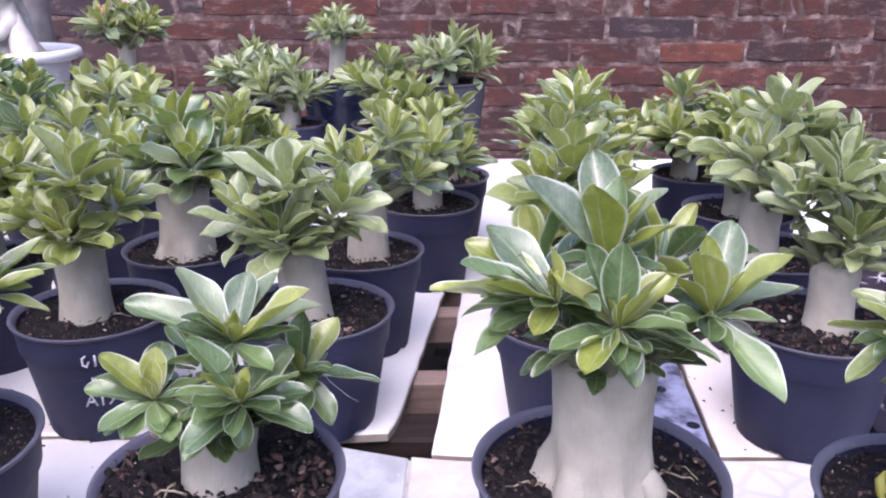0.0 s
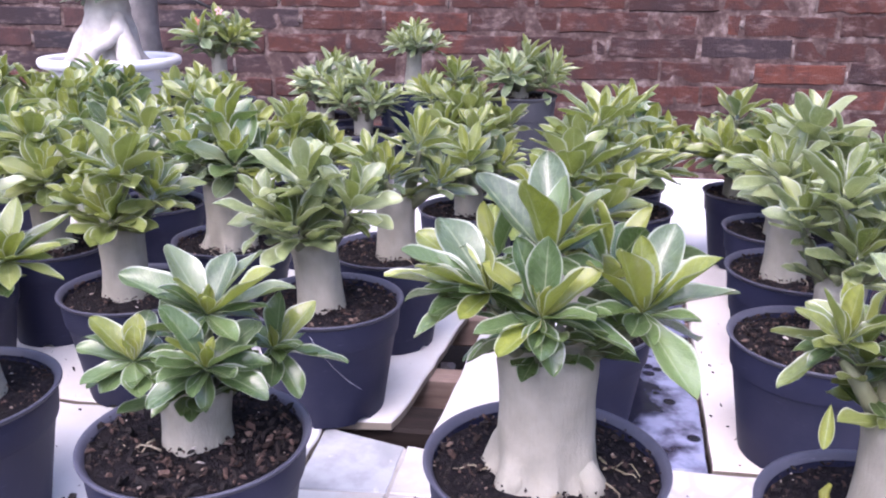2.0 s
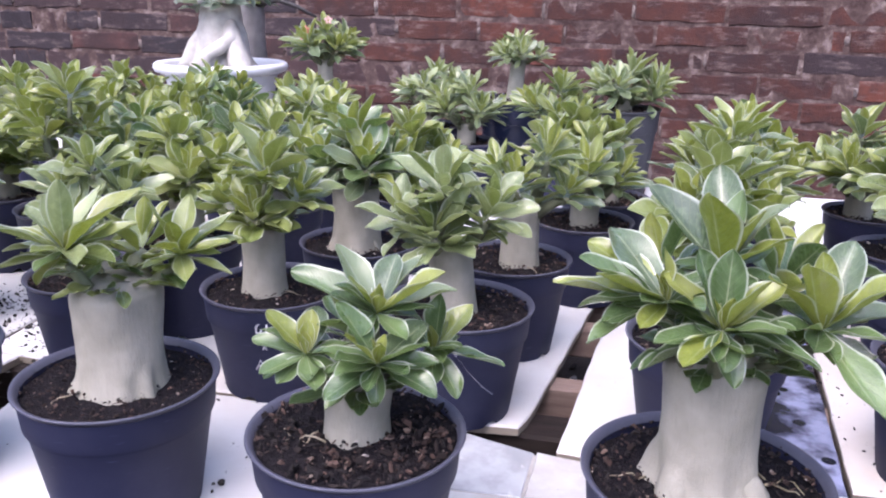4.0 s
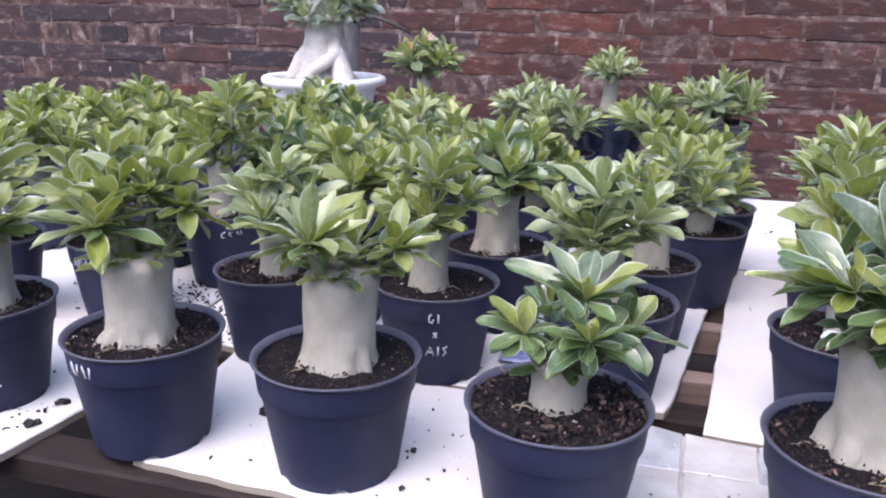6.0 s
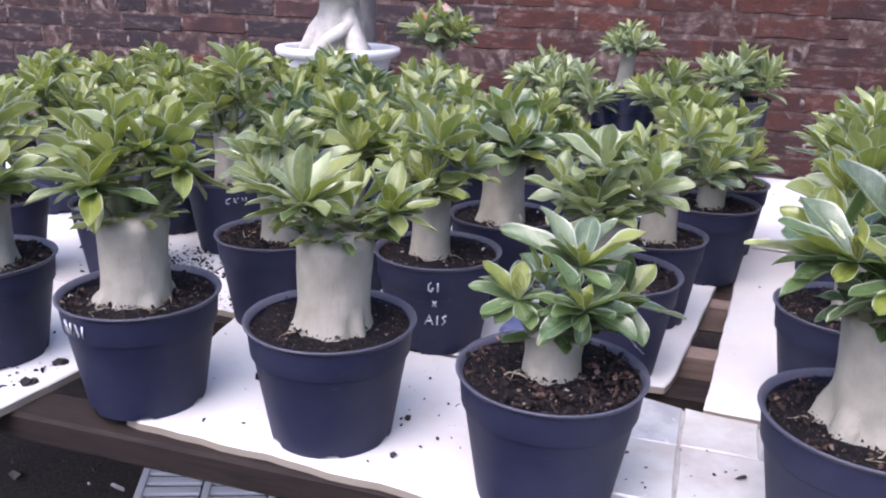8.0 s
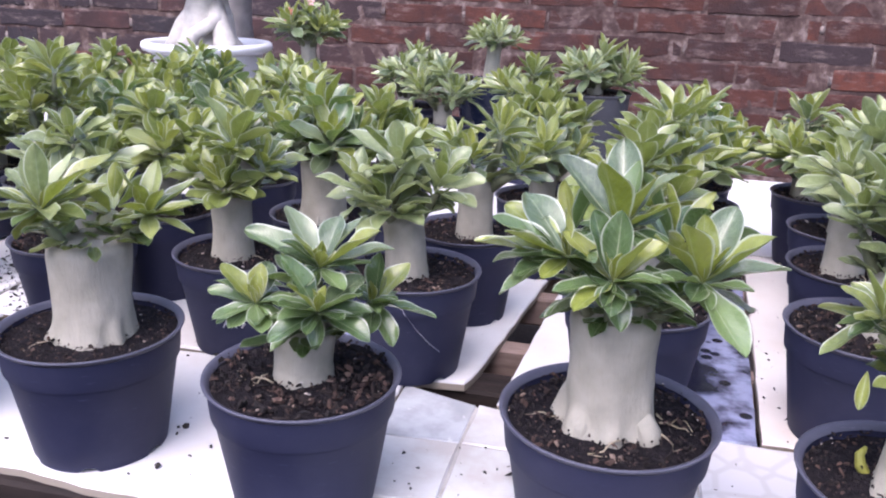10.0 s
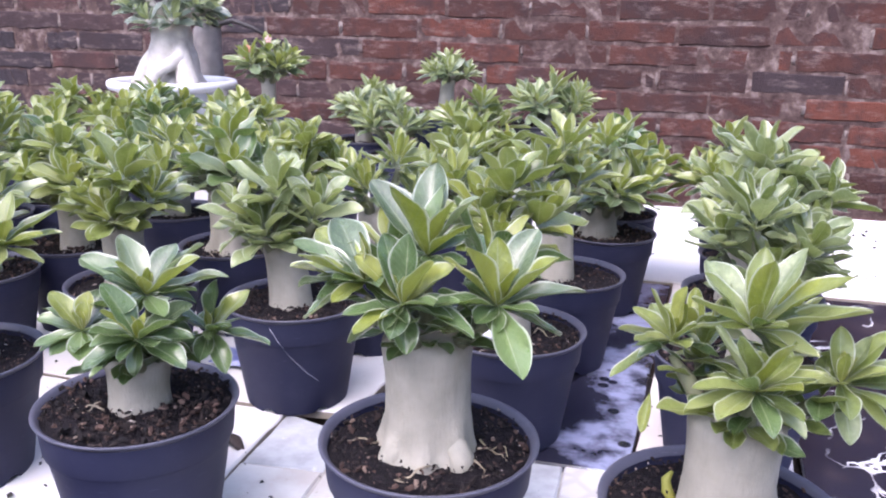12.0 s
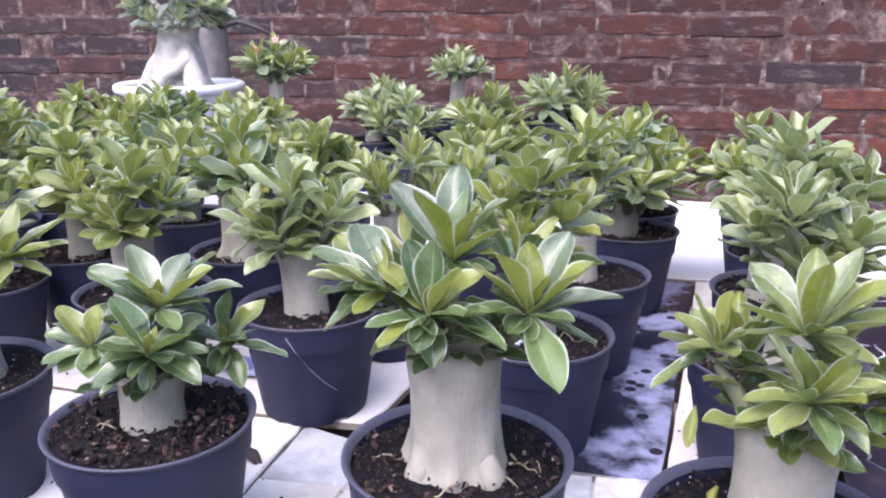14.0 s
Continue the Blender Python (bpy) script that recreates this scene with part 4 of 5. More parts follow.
big = potted(0.0863, 0.3916, (0.0, 0, 0.0315, 0.0295, 0.174, -0.002, 0), [(0.050, 0.420, 0.214, 0.045, 10), (0.120, 0.420, 0.214, 0.045, 10)],
             BROAD_DARK, 11, rt=0.0706, flare=0.20, shoots=BIG_SHOOTS, tips=HERO_DARK, toes=[(-0.62, 0.24, 0.12, 0.03), (-2.3, 0.24, 0.13, 0.018), (-1.45, 0.16, 0.06, 0.012), (1.2, 0.3, 0.12, 0.02), (2.9, 0.3, 0.18, 0.024)], hair=5, label="thick pale-trunked adenium with knobbly roots, glossy leaves, black pot")
for az, reach, fat in ((-36, 0.0310, 0.0080), (-124, 0.0275, 0.0062), (150, 0.0300, 0.0070)):
    d = Vector((math.cos(radians(az)), math.sin(radians(az)), 0))
    knob = tube(bmesh.new(), [d * 0.010 + Vector((0, 0, 0.114)), d * (reach - 0.011) + Vector((0, 0, 0.109)), d * (reach - 0.004) + Vector((0, 0, 0.103)), d * reach + Vector((0, 0, 0.097)), d * (reach + 0.001) + Vector((0, 0, 0.090)), d * reach + Vector((0, 0, 0.080))],
                [fat * 0.5, fat * 0.8, fat * 0.95, fat, fat * 0.95, fat * 0.7], 18)
    for v in knob.verts:
        v.co += 0.0012 * noise.noise_vector(v.co * 140)
    part("root", knob, BARK, big, "swollen rounded root toe")
SMALL_SHOOTS = [
    (-0.109, 0.389, 0.179, [(144, 40, 53), (166, 15, 64), (68, 28, 54), (-1, 36, 52), (43, 7, 55), (-63, 53, 20), (-140, 55, 31), (87, 37, 45), (-139, 40, 34)], "pmpnpnnpm"),
    (-0.101, 0.365, 0.158, [(179, 55, 43), (-127, 47, 33), (-172, 11, 33), (-117, 7, 32), (-127, -17, 38), (-6, 29, 36), (-11, -19, 39), (56, 23, 41), (55, -29, 39), (-79, -63, 24), (-144, -36, 39)], "dnmmdmmpmmm"),
    (-0.146, 0.369, 0.157, [(167, 39, 36), (176, 8, 36), (-116, -25, 25), (88, 68, 27), (93, 37, 34)], "nmmnp"),
    (-0.081, 0.418, 0.146, [(52, 37, 40), (1, -7, 46), (73, 75, 37), (-39, -43, 34), (-61, 5, 22)], "nmdmm")]
small = potted(-0.1224, 0.3884, (-0.001, 0.003, 0.0235, 0.0228, 0.133, 0.002, 0), [(-0.135, 0.412, 0.160, 0.034, 7)],
               BROAD_DARK, 12, rt=0.0687, h=0.099, hair=2, feet=0, flare=0.06, soil_drop=0.006, shoots=SMALL_SHOOTS, tips=HERO_DARK, label="small adenium with short pale trunk and fresh rosettes, black pot")
RIGHT_SHOOTS = [
    (0.269, 0.337, 0.183, [(-122, -5, 37), (-40, -24, 32), (16, 15, 37), (-59, 55, 44), (-170, 56, 41), (-130, 61, 39), (-95, 62, 31), (-54, 26, 33), (-169, 1, 31), (119, 1, 36)], "mpmnpmmnmm"),
    (0.268, 0.358, 0.209, [(-81, 67, 45), (32, 56, 50), (3, 35, 56), (-4, 16, 56), (121, 26, 53), (162, 42, 38), (-156, 26, 41), (10, 18, 31), (-78, 30, 24), (80, 60, 44)], "npnmpmmmdm"),
    (0.229, 0.371, 0.193, [(158, 29, 28), (-176, 64, 32), (35, 80, 31), (-160, -32, 40), (-157, -26, 22), (-46, 40, 27)], "nmnmdm"),
    (0.314, 0.362, 0.182, [(-2, 26, 39), (-7, 14, 32), (13, 51, 37), (26, 60, 29), (101, 71, 30), (-22, -19, 40), (-31, -34, 35), (-70, -61, 31), (-150, 10, 28)], "pmmpmmmpm")]
front_right = potted(0.2622, 0.3597, (0.003, 0, 0.0285, 0.0265, 0.160, 0.001, 0), [(0.288, 0.394, 0.192, 0.04, 9), (0.245, 0.396, 0.186, 0.038, 8)],
                     BROAD_LIGHT, 13, rt=0.0671, hair=1, feet=4, shoots=RIGHT_SHOOTS, tips=HERO_LIGHT, label="stout grey-trunked adenium with pale yellow-green leaves in black pot")
sprout = tube(bmesh.new(), [(-0.022, 0.010, 0.088), (-0.028, 0.014, 0.096), (-0.029, 0.016, 0.102), (-0.026, 0.017, 0.107)], [0.0028, 0.0034, 0.0027, 0.0010], 12)
part("sprout", sprout, SPROUT, front_right, "yellow-green sprout at the trunk's foot")
P4_SHOOTS = [
    (-0.314, 0.386, 0.201, [(-177, 12, 58), (-140, 26, 56), (165, 36, 42), (156, 61, 39), (64, 53, 48), (69, 27, 70), (-13, 36, 59), (25, 20, 48), (-46, 7, 54), (-16, -1, 44), (-160, -14, 46), (175, -7, 52), (-177, -45, 34), (-49, 77, 50)], "nmpppnnmpmmmnp"),
    (-0.262, 0.433, 0.189, [(-140, 64, 43), (92, 62, 43), (-82, 62, 31), (60, 25, 50), (10, 16, 37), (0, -16, 39), (-91, 24, 37), (50, 5, 45), (-30, 45, 34)], "mmnmnmnmn")]
p4 = potted(-0.3067, 0.4148, (0.001, 0.003, 0.0335, 0.0315, 0.171, 0.003, 0), [(-0.300, 0.450, 0.192, 0.045, 9), (-0.336, 0.428, 0.186, 0.040, 7)],
            BROAD_LIGHT, 14, rt=0.0694, hair=1, shoots=P4_SHOOTS, tips=HERO_LIGHT, toes=[(-0.45, 0.13, 0.12, 0.020), (-0.95, 0.12, 0.04, 0.010), (-2.5, 0.25, 0.07, 0.008), (1.5, 0.4, 0.06, 0.01)], label="broad pale-trunked adenium with upright light green leaves, black pot")
P5_SHOOTS = [
    (-0.501, 0.385, 0.197, [(-140, 13, 45), (-140, 16, 54), (-120, 51, 39), (-7, 53, 42), (18, 17, 56), (2, -9, 64), (-53, -19, 54), (-134, -12, 51), (-178, 73, 32), (-16, 39, 55), (28, 45, 32), (-50, -39, 47), (-142, 20, 43)], "pppnmdnpnnnnm"),
    (-0.478, 0.425, 0.222, [(-150, 30, 62), (79, 64, 40), (168, 31, 37), (-61, 17, 50), (-100, 60, 36)], "pnnnn"),
    (-0.451, 0.436, 0.206, [(-20, 13, 50), (-21, 61, 28), (41, -30, 45), (162, 35, 46), (55, -58, 36), (-55, -14, 55), (-80, 4, 50), (-68, 51, 30)], "pmnmnmmn")]
p5 = potted(-0.4834, 0.4101, (-0.004, 0, 0.0325, 0.0305, 0.168, 0.004, 0), [(-0.525, 0.425, 0.210, 0.045, 13), (-0.478, 0.455, 0.226, 0.045, 13), (-0.500, 0.412, 0.222, 0.042, 12)],
            BROAD_LIGHT, 15, rt=0.0682, hair=4, shoots=P5_SHOOTS, tips=HERO_LIGHT, toes=[(-2.35, 0.14, 0.22, 0.011), (-1.95, 0.17, 0.20, 0.014), (-1.5, 0.10, 0.10, 0.008), (-0.5, 0.2, 0.12, 0.012), (1.2, 0.3, 0.15, 0.012)], label="wide pale-trunked adenium with small roots in marked black pot")
p6 = potted(-0.6756, 0.4291, (0.002, 0, 0.035, 0.032, 0.166, 0, 0), [(-0.638, 0.417, 0.185, 0.045, 14), (-0.683, 0.412, 0.205, 0.048, 14), (-0.668, 0.452, 0.222, 0.048, 14), (-0.723, 0.432, 0.20, 0.046, 14)],
            BROAD_LIGHT, 16, hair=1, feet=3)
# second row
q1 = potted(-0.2835, 0.6226, (-0.008, 0, 0.0225, 0.021, 0.160, 0, 0), [(-0.288, 0.599, 0.172, 0.040, 14), (-0.284, 0.621, 0.212, 0.043, 14), (-0.323, 0.617, 0.180, 0.036, 13), (-0.255, 0.624, 0.190, 0.038, 13)], BROAD_LIGHT, 17, rt=0.066, h=0.098)
q2 = potted(-0.1062, 0.6173, (-0.004, 0, 0.0225, 0.0205, 0.154, -0.006, 0), [(-0.125, 0.595, 0.172, 0.042, 16), (-0.121, 0.615, 0.208, 0.045, 15), (-0.080, 0.615, 0.188, 0.042, 15), (-0.156, 0.615, 0.178, 0.038, 12), (-0.114, 0.645, 0.19, 0.04, 12)], GREYISH, 18, rt=0.067)
potted(-0.4646, 0.6132, (0.006, 0, 0.0225, 0.02, 0.145, 0, 0), [(-0.452, 0.608, 0.205, 0.040, 15), (-0.421, 0.611, 0.182, 0.038, 14), (-0.484, 0.608, 0.180, 0.038, 14), (-0.456, 0.578, 0.165, 0.035, 12)], GREYISH, 19, rt=0.064, h=0.097)
arav = potted(-0.704, 0.668, (0, 0, 0.021, 0.019, 0.150, 0, 0), crown(-0.704, 0.668, 0.170, 0.045, 5, random.Random(1)), BROAD_LIGHT, 20, rt=0.060, h=0.094, leaf=0.04)
potted(-0.842, 0.612, (0, 0, 0.021, 0.019, 0.150, 0, 0), crown(-0.842, 0.612, 0.173, 0.05, 5, random.Random(2)), NARROW, 21, rt=0.064, leaf=0.042)
potted(0.1038, 0.6025, (0.0, 0, 0.0195, 0.018, 0.165, -0.004, 0), [(0.080, 0.591, 0.205, 0.042, 14), (0.098, 0.604, 0.228, 0.043, 14), (0.126, 0.606, 0.20, 0.042, 12), (0.096, 0.571, 0.19, 0.036, 10)], BROAD_LIGHT, 22, rt=0.066, h=0.098)
potted(0.2914, 0.5927, (0.010, 0, 0.0205, 0.019, 0.148, 0, 0), [(0.306, 0.580, 0.178, 0.04, 14), (0.295, 0.591, 0.218, 0.042, 14), (0.336, 0.595, 0.195, 0.04, 14), (0.271, 0.605, 0.195, 0.038, 12), (0.339, 0.620, 0.172, 0.042, 14), (0.313, 0.635, 0.205, 0.042, 13)], GREYISH, 23, rt=0.068)
# third row
potted(-0.2509, 0.7737, (-0.003, 0, 0.0295, 0.026, 0.166, 0.002, 0), [(-0.233, 0.747, 0.193, 0.046, 16), (-0.284, 0.762, 0.192, 0.042, 14), (-0.255, 0.777, 0.218, 0.045, 14), (-0.214, 0.787, 0.192, 0.042, 12)], BROAD, 24, rt=0.064, roots=5, feet=5)
potted(-0.0801, 0.7625, (0.007, 0, 0.0225, 0.0205, 0.158, 0, 0), [(-0.077, 0.739, 0.186, 0.036, 16), (-0.025, 0.754, 0.178, 0.034, 14), (-0.049, 0.764, 0.213, 0.037, 15), (-0.099, 0.764, 0.196, 0.034, 13)], NARROW, 25, rt=0.062)
potted(-0.432, 0.728, (0.004, 0, 0.021, 0.019, 0.150, 0, 0), crown(-0.432, 0.728, 0.182, 0.045, 6, random.Random(3)), BROAD_LIGHT, 26, rt=0.062, leaf=0.038)
ckn = potted(-0.64, 0.815, (-0.005, 0, 0.0195, 0.0175, 0.162, 0, 0), [(-0.655, 0.802, 0.200, 0.043, 13), (-0.620, 0.812, 0.245, 0.043, 13), (-0.610, 0.827, 0.205, 0.04, 12), (-0.680, 0.827, 0.205, 0.04, 12)], BROAD_LIGHT, 27, rt=0.064)
potted(0.1327, 0.7745, (-0.008, 0, 0.019, 0.0185, 0.166, -0.004, 0), [(0.109, 0.759, 0.215, 0.042, 14), (0.144, 0.769, 0.205, 0.042, 14), (0.126, 0.784, 0.238, 0.042, 13), (0.091, 0.784, 0.205, 0.04, 12)], NARROW, 28, rt=0.064)
potted(0.3193, 0.7601, (-0.014, 0, 0.0225, 0.021, 0.156, 0, 0), [(0.288, 0.742, 0.200, 0.043, 14), (0.343, 0.757, 0.215, 0.043, 14), (0.315, 0.762, 0.235, 0.042, 13), (0.365, 0.772, 0.195, 0.042, 14), (0.305, 0.722, 0.185, 0.04, 12), (0.357, 0.734, 0.178, 0.042, 14), (0.377, 0.747, 0.205, 0.04, 12)], GREYISH, 29, rt=0.068)
# fourth row and behind
one = potted(0.1658, 0.9646, (-0.011, 0, 0.0265, 0.0235, 0.134, 0, 0), crown(0.164, 0.961, 0.172, 0.045, 6, random.Random(4), 0.045), NARROW, 30, rt=0.062, leaf=0.042, roots=4)
potted(0.338, 0.904, (0, 0, 0.021, 0.02, 0.134, 0, 0), crown(0.333, 0.900, 0.172, 0.045, 6, random.Random(5), 0.035), BROAD_LIGHT, 31, rt=0.064, leaf=0.04)
potted(-0.018, 0.936, (0, 0, 0.02, 0.019, 0.134, 0, 0), crown(-0.02, 0.93, 0.162, 0.042, 6, random.Random(6), 0.035), NARROW, 32, rt=0.061, leaf=0.037)
potted(-0.242, 1, (0, 0, 0.02, 0.019, 0.134, 0, 0), crown(-0.242, 0.990, 0.162, 0.042, 6, random.Random(7)), BROAD_LIGHT, 33, rt=0.061, leaf=0.037)
potted(-0.405, 0.905, (0, 0, 0.02, 0.019, 0.134, 0, 0), crown(-0.40, 0.895, 0.167, 0.045, 6, random.Random(8)), NARROW, 34, rt=0.062, leaf=0.039)
potted(-0.600, 0.930, (0, 0, 0.02, 0.019, 0.134, 0, 0), crown(-0.60, 0.925, 0.167, 0.045, 6, random.Random(9)), BROAD, 35, rt=0.062, leaf=0.039)
potted(-0.770, 0.860, (0, 0, 0.02, 0.019, 0.134, 0, 0), crown(-0.77, 0.855, 0.159, 0.048, 6, random.Random(10)), BROAD_LIGHT, 36, rt=0.063, leaf=0.042)
potted(-1.000, 0.880, (0, 0, 0.02, 0.019, 0.134, 0, 0), crown(-1.0, 0.88, 0.157, 0.05, 6, random.Random(11)), BROAD_LIGHT, 37, rt=0.064, leaf=0.042)
potted(0.1708, 1.0796, (-0.006, 0, 0.02, 0.019, 0.134, 0, 0), crown(0.176, 1.076, 0.172, 0.045, 6, random.Random(12), 0.035), BROAD, 38, rt=0.058, leaf=0.04)
potted(0.3414, 1.0788, (-0.018, 0, 0.02, 0.019, 0.134, 0, 0), crown(0.318, 1.079, 0.170, 0.05, 7, random.Random(13), 0.035), NARROW, 39, rt=0.062, leaf=0.038)
potted(0.002, 1.066, (0, 0, 0.02, 0.019, 0.134, 0, 0), crown(-0.03, 1.10, 0.167, 0.045, 6, random.Random(14)), BROAD_LIGHT, 40, rt=0.060, leaf=0.038)
potted(-0.268, 1.45, (0, 0, 0.02, 0.019, 0.134, 0, 0), crown(-0.268, 1.450, 0.167, 0.05, 7, random.Random(15)), SLIM, 41, rt=0.062, leaf=0.038)
potted(-0.385, 1.080, (0, 0, 0.02, 0.019, 0.134, 0, 0), crown(-0.385, 1.075, 0.164, 0.05, 7, random.Random(16)), BROAD_LIGHT, 42, rt=0.062, leaf=0.04)
potted(-0.570, 1.120, (0, 0, 0.02, 0.019, 0.134, 0, 0), crown(-0.57, 1.12, 0.167, 0.05, 6, random.Random(17)), BROAD, 43, rt=0.062, leaf=0.04)
potted(-0.850, 1.120, (0, 0, 0.02, 0.019, 0.134, 0, 0), crown(-0.85, 1.12, 0.160, 0.05, 6, random.Random(18)), BROAD_LIGHT, 44, rt=0.062, leaf=0.042)
potted(-1.060, 1.080, (0, 0, 0.02, 0.019, 0.134, 0, 0), crown(-1.06, 1.08, 0.160, 0.05, 6, random.Random(19)), BROAD_LIGHT, 45, rt=0.062, leaf=0.042)
potted(-0.515, 1.300, (0, 0, 0.02, 0.019, 0.134, 0, 0), crown(-0.515, 1.30, 0.172, 0.05, 6, random.Random(20)), NARROW, 46, rt=0.062, leaf=0.04)
potted(-0.935, 1.4, (0, 0, 0.02, 0.019, 0.134, 0, 0), crown(-0.935, 1.400, 0.162, 0.05, 6, random.Random(21)), BROAD_LIGHT, 47, rt=0.062, leaf=0.042)
potted(-0.379, 1.59, (0, 0, 0.021, 0.019, 0.134, 0, 0), crown(-0.364, 1.590, 0.177, 0.055, 8, random.Random(22)), SLIM, 48, rt=0.070, h=0.105, leaf=0.038)
potted(-0.1, 1.44, (0, 0, 0.02, 0.019, 0.134, 0, 0), crown(-0.105, 1.440, 0.177, 0.05, 7, random.Random(23)), NARROW, 49, rt=0.062, leaf=0.04)

potted(-0.765, 1.430, (0, 0, 0.02, 0.019, 0.134, 0, 0), crown(-0.765, 1.425, 0.168, 0.055, 7, random.Random(27)), BROAD, 55, rt=0.062, leaf=0.042)
potted(-0.690, 1.235, (0, 0, 0.02, 0.019, 0.134, 0, 0), crown(-0.69, 1.235, 0.162, 0.05, 6, random.Random(28)), BROAD_LIGHT, 56, rt=0.062, leaf=0.042)
potted(-1.110, 1.310, (0, 0, 0.02, 0.019, 0.134, 0, 0), crown(-1.11, 1.31, 0.165, 0.055, 7, random.Random(29)), BROAD_LIGHT, 57, rt=0.062, leaf=0.042)
potted(-1.310, 1.270, (0, 0, 0.02, 0.019, 0.130, 0, 0), crown(-1.31, 1.27, 0.150, 0.055, 7, random.Random(30)), BROAD_LIGHT, 58, rt=0.062, leaf=0.042)

# taller pots at the back of the bench
potted(0.012, 1.55, (0, 0, 0.019, 0.016, 0.182, 0, 0), crown(0.016, 1.558, 0.196, 0.06, 8, random.Random(24), 0.035), SLIM, 50, rt=0.070, h=0.160, leaf=0.045, pot_mat=POT_GREY,
       label="bushy adenium with slim grey-green leaves in tall grey pot")
potted(-0.195, 1.585, (-0.005, 0, 0.019, 0.015, 0.245, 0.006, 0), crown(-0.193, 1.580, 0.253, 0.038, 7, random.Random(25), 0.018), SLIM, 51, rt=0.078, h=0.165, leaf=0.032, pot_mat=POT_BLUE, soil_drop=0.004, roots=4, hair=0,
       label="small round-headed adenium in glossy dark blue pot")
fl = potted(-0.604, 1.61, (0, 0, 0.020, 0.016, 0.225, 0, 0), crown(-0.604, 1.610, 0.255, 0.05, 7, random.Random(26), 0.03), NARROW, 52, rt=0.070, h=0.130, leaf=0.042,
            label="adenium with small coral flowers in black pot")
for k, (px, py, pz) in enumerate(((0.03, -0.055, 0.305), (-0.02, -0.05, 0.285), (-0.035, -0.03, 0.27))):
    bm = bmesh.new()
    for q in range(5):
        a = 2 * math.pi * q / 5
        m = Matrix.Rotation(a, 4, 'Y') @ Matrix.Translation((0, 0, 0.005))
        bmesh.ops.create_uvsphere(bm, u_segments=8, v_segments=5, radius=1.0, matrix=m @ Matrix.Diagonal((0.0025, 0.001, 0.0036, 1)))
    part("flower", bm, PETAL, fl, "coral pink flower").location = (px, py, pz)

# the old plant in a wide white bowl
def old_plant(x, y):
    """A massive two-legged trunk in a wide-lipped white bowl."""
    rng = random.Random(53)
    thing = tagged(new("potted_plant"), "old adenium with massive whitish trunk in wide white bowl", "plant", "potted plants on the bench")
    thing.location = (x, y, 0)
    h, rt = 0.208, 0.144
    bm, _ = revolve([(0.001, 0.003), (0.078, 0.003), (0.082, 0.0), (0.088, 0.002), (0.096, 0.05), (0.106, 0.11), (0.117, 0.165), (0.122, 0.185), (0.120, 0.19), (0.114, 0.17), (0.09, 0.05)], 64)
    pot_ob = part("pot", bm, POT_WHITE, thing)
    bm, _ = revolve([(0.119, 0.184), (0.131, 0.186), (0.141, 0.190), (rt, 0.197), (0.1425, 0.205), (0.138, h), (0.129, 0.2075), (0.123, 0.203), (0.119, 0.184)], 64)
    part("rim", bm, POT_WHITE, pot_ob, "thick rounded white lip")
    soil_me, _ = soil_pair(0.119, 3)
    so = new("soil", soil_me)
    so.parent = thing
    so.location = (0, 0, 0.194)
    bm = trunk_bm(0.059, 0.040, 0.196, 0.335, (0.007, 0), 53, flare=0.16)
    tube(bm, [(-0.004, -0.068, 0.185), (-0.003, -0.072, 0.210), (0.008, -0.070, 0.229), (0.026, -0.060, 0.240), (0.038, -0.042, 0.258), (0.034, -0.016, 0.292)], [0.011, 0.0115, 0.0115, 0.013, 0.015, 0.013], 18)
    tube(bm, [(0.052, -0.048, 0.180), (0.051, -0.044, 0.212), (0.045, -0.036, 0.245), (0.034, -0.016, 0.285)], [0.019, 0.0185, 0.017, 0.013], 18)
    tube(bm, [(-0.052, -0.026, 0.182), (-0.044, -0.024, 0.212), (-0.032, -0.018, 0.248), (-0.018, -0.006, 0.29)], [0.018, 0.018, 0.017, 0.013], 18)
    for v in bm.verts:
        low = max(0.0, 1 - (v.co.z - 0.19) / 0.15)
        v.co.x *= 1.05 + 0.32 * low
        v.co.y *= 1.05 + 0.1 * low
        v.co += 0.007 * noise.noise_vector(v.co * 26) + 0.002 * noise.noise_vector(v.co * 90)
    tr = part("trunk", bm, BARK_WHITE, thing, "whitish two-legged swollen trunk")
    for k, (a, l) in enumerate(((-2.4, 0.03), (2.8, 0.03))):
        d = Vector((math.cos(a), math.sin(a), 0))
        part("root", tube(bmesh.new(), [d * 0.045 + Vector((0, 0, 0.208)), d * 0.062 + Vector((0, 0, 0.200)), d * (0.045 + l * 0.6) + Vector((0, 0, 0.19))], [0.012, 0.010, 0.006], 10), BARK_WHITE, tr)
    tips = [(0.0, 0.0, 0.405)] + [(0.085 * math.cos(a) * (1.1 if math.cos(a) > 0 else 1), 0.06 * math.sin(a), 0.350 + 0.02 * math.sin(a * 2.3)) for a in (0.2, 0.9, 1.7, 2.5, 3.2, 3.9, 4.5, 5.2, 5.8)] + [(0.04, -0.03, 0.392), (-0.045, -0.02, 0.39), (0.105, 0.0, 0.366)]
    for tip in tips:
        tip = Vector(tip)
        br = part("branch", tube(bmesh.new(), [(tip.x * 0.15 + 0.006, tip.y * 0.15, 0.326), tip * 0.5 + Vector((0, 0, 0.172)), tip], [0.012, 0.008, 0.006], 9), BARK_WHITE, thing)
        rosette(br, tip + Vector((0, 0, 0.008)), (tip.x * 0.8, tip.y * 0.8, 0.07), 0.050, 13, PALE, rng, spread=0.95, start=rng.uniform(0, 6.28))


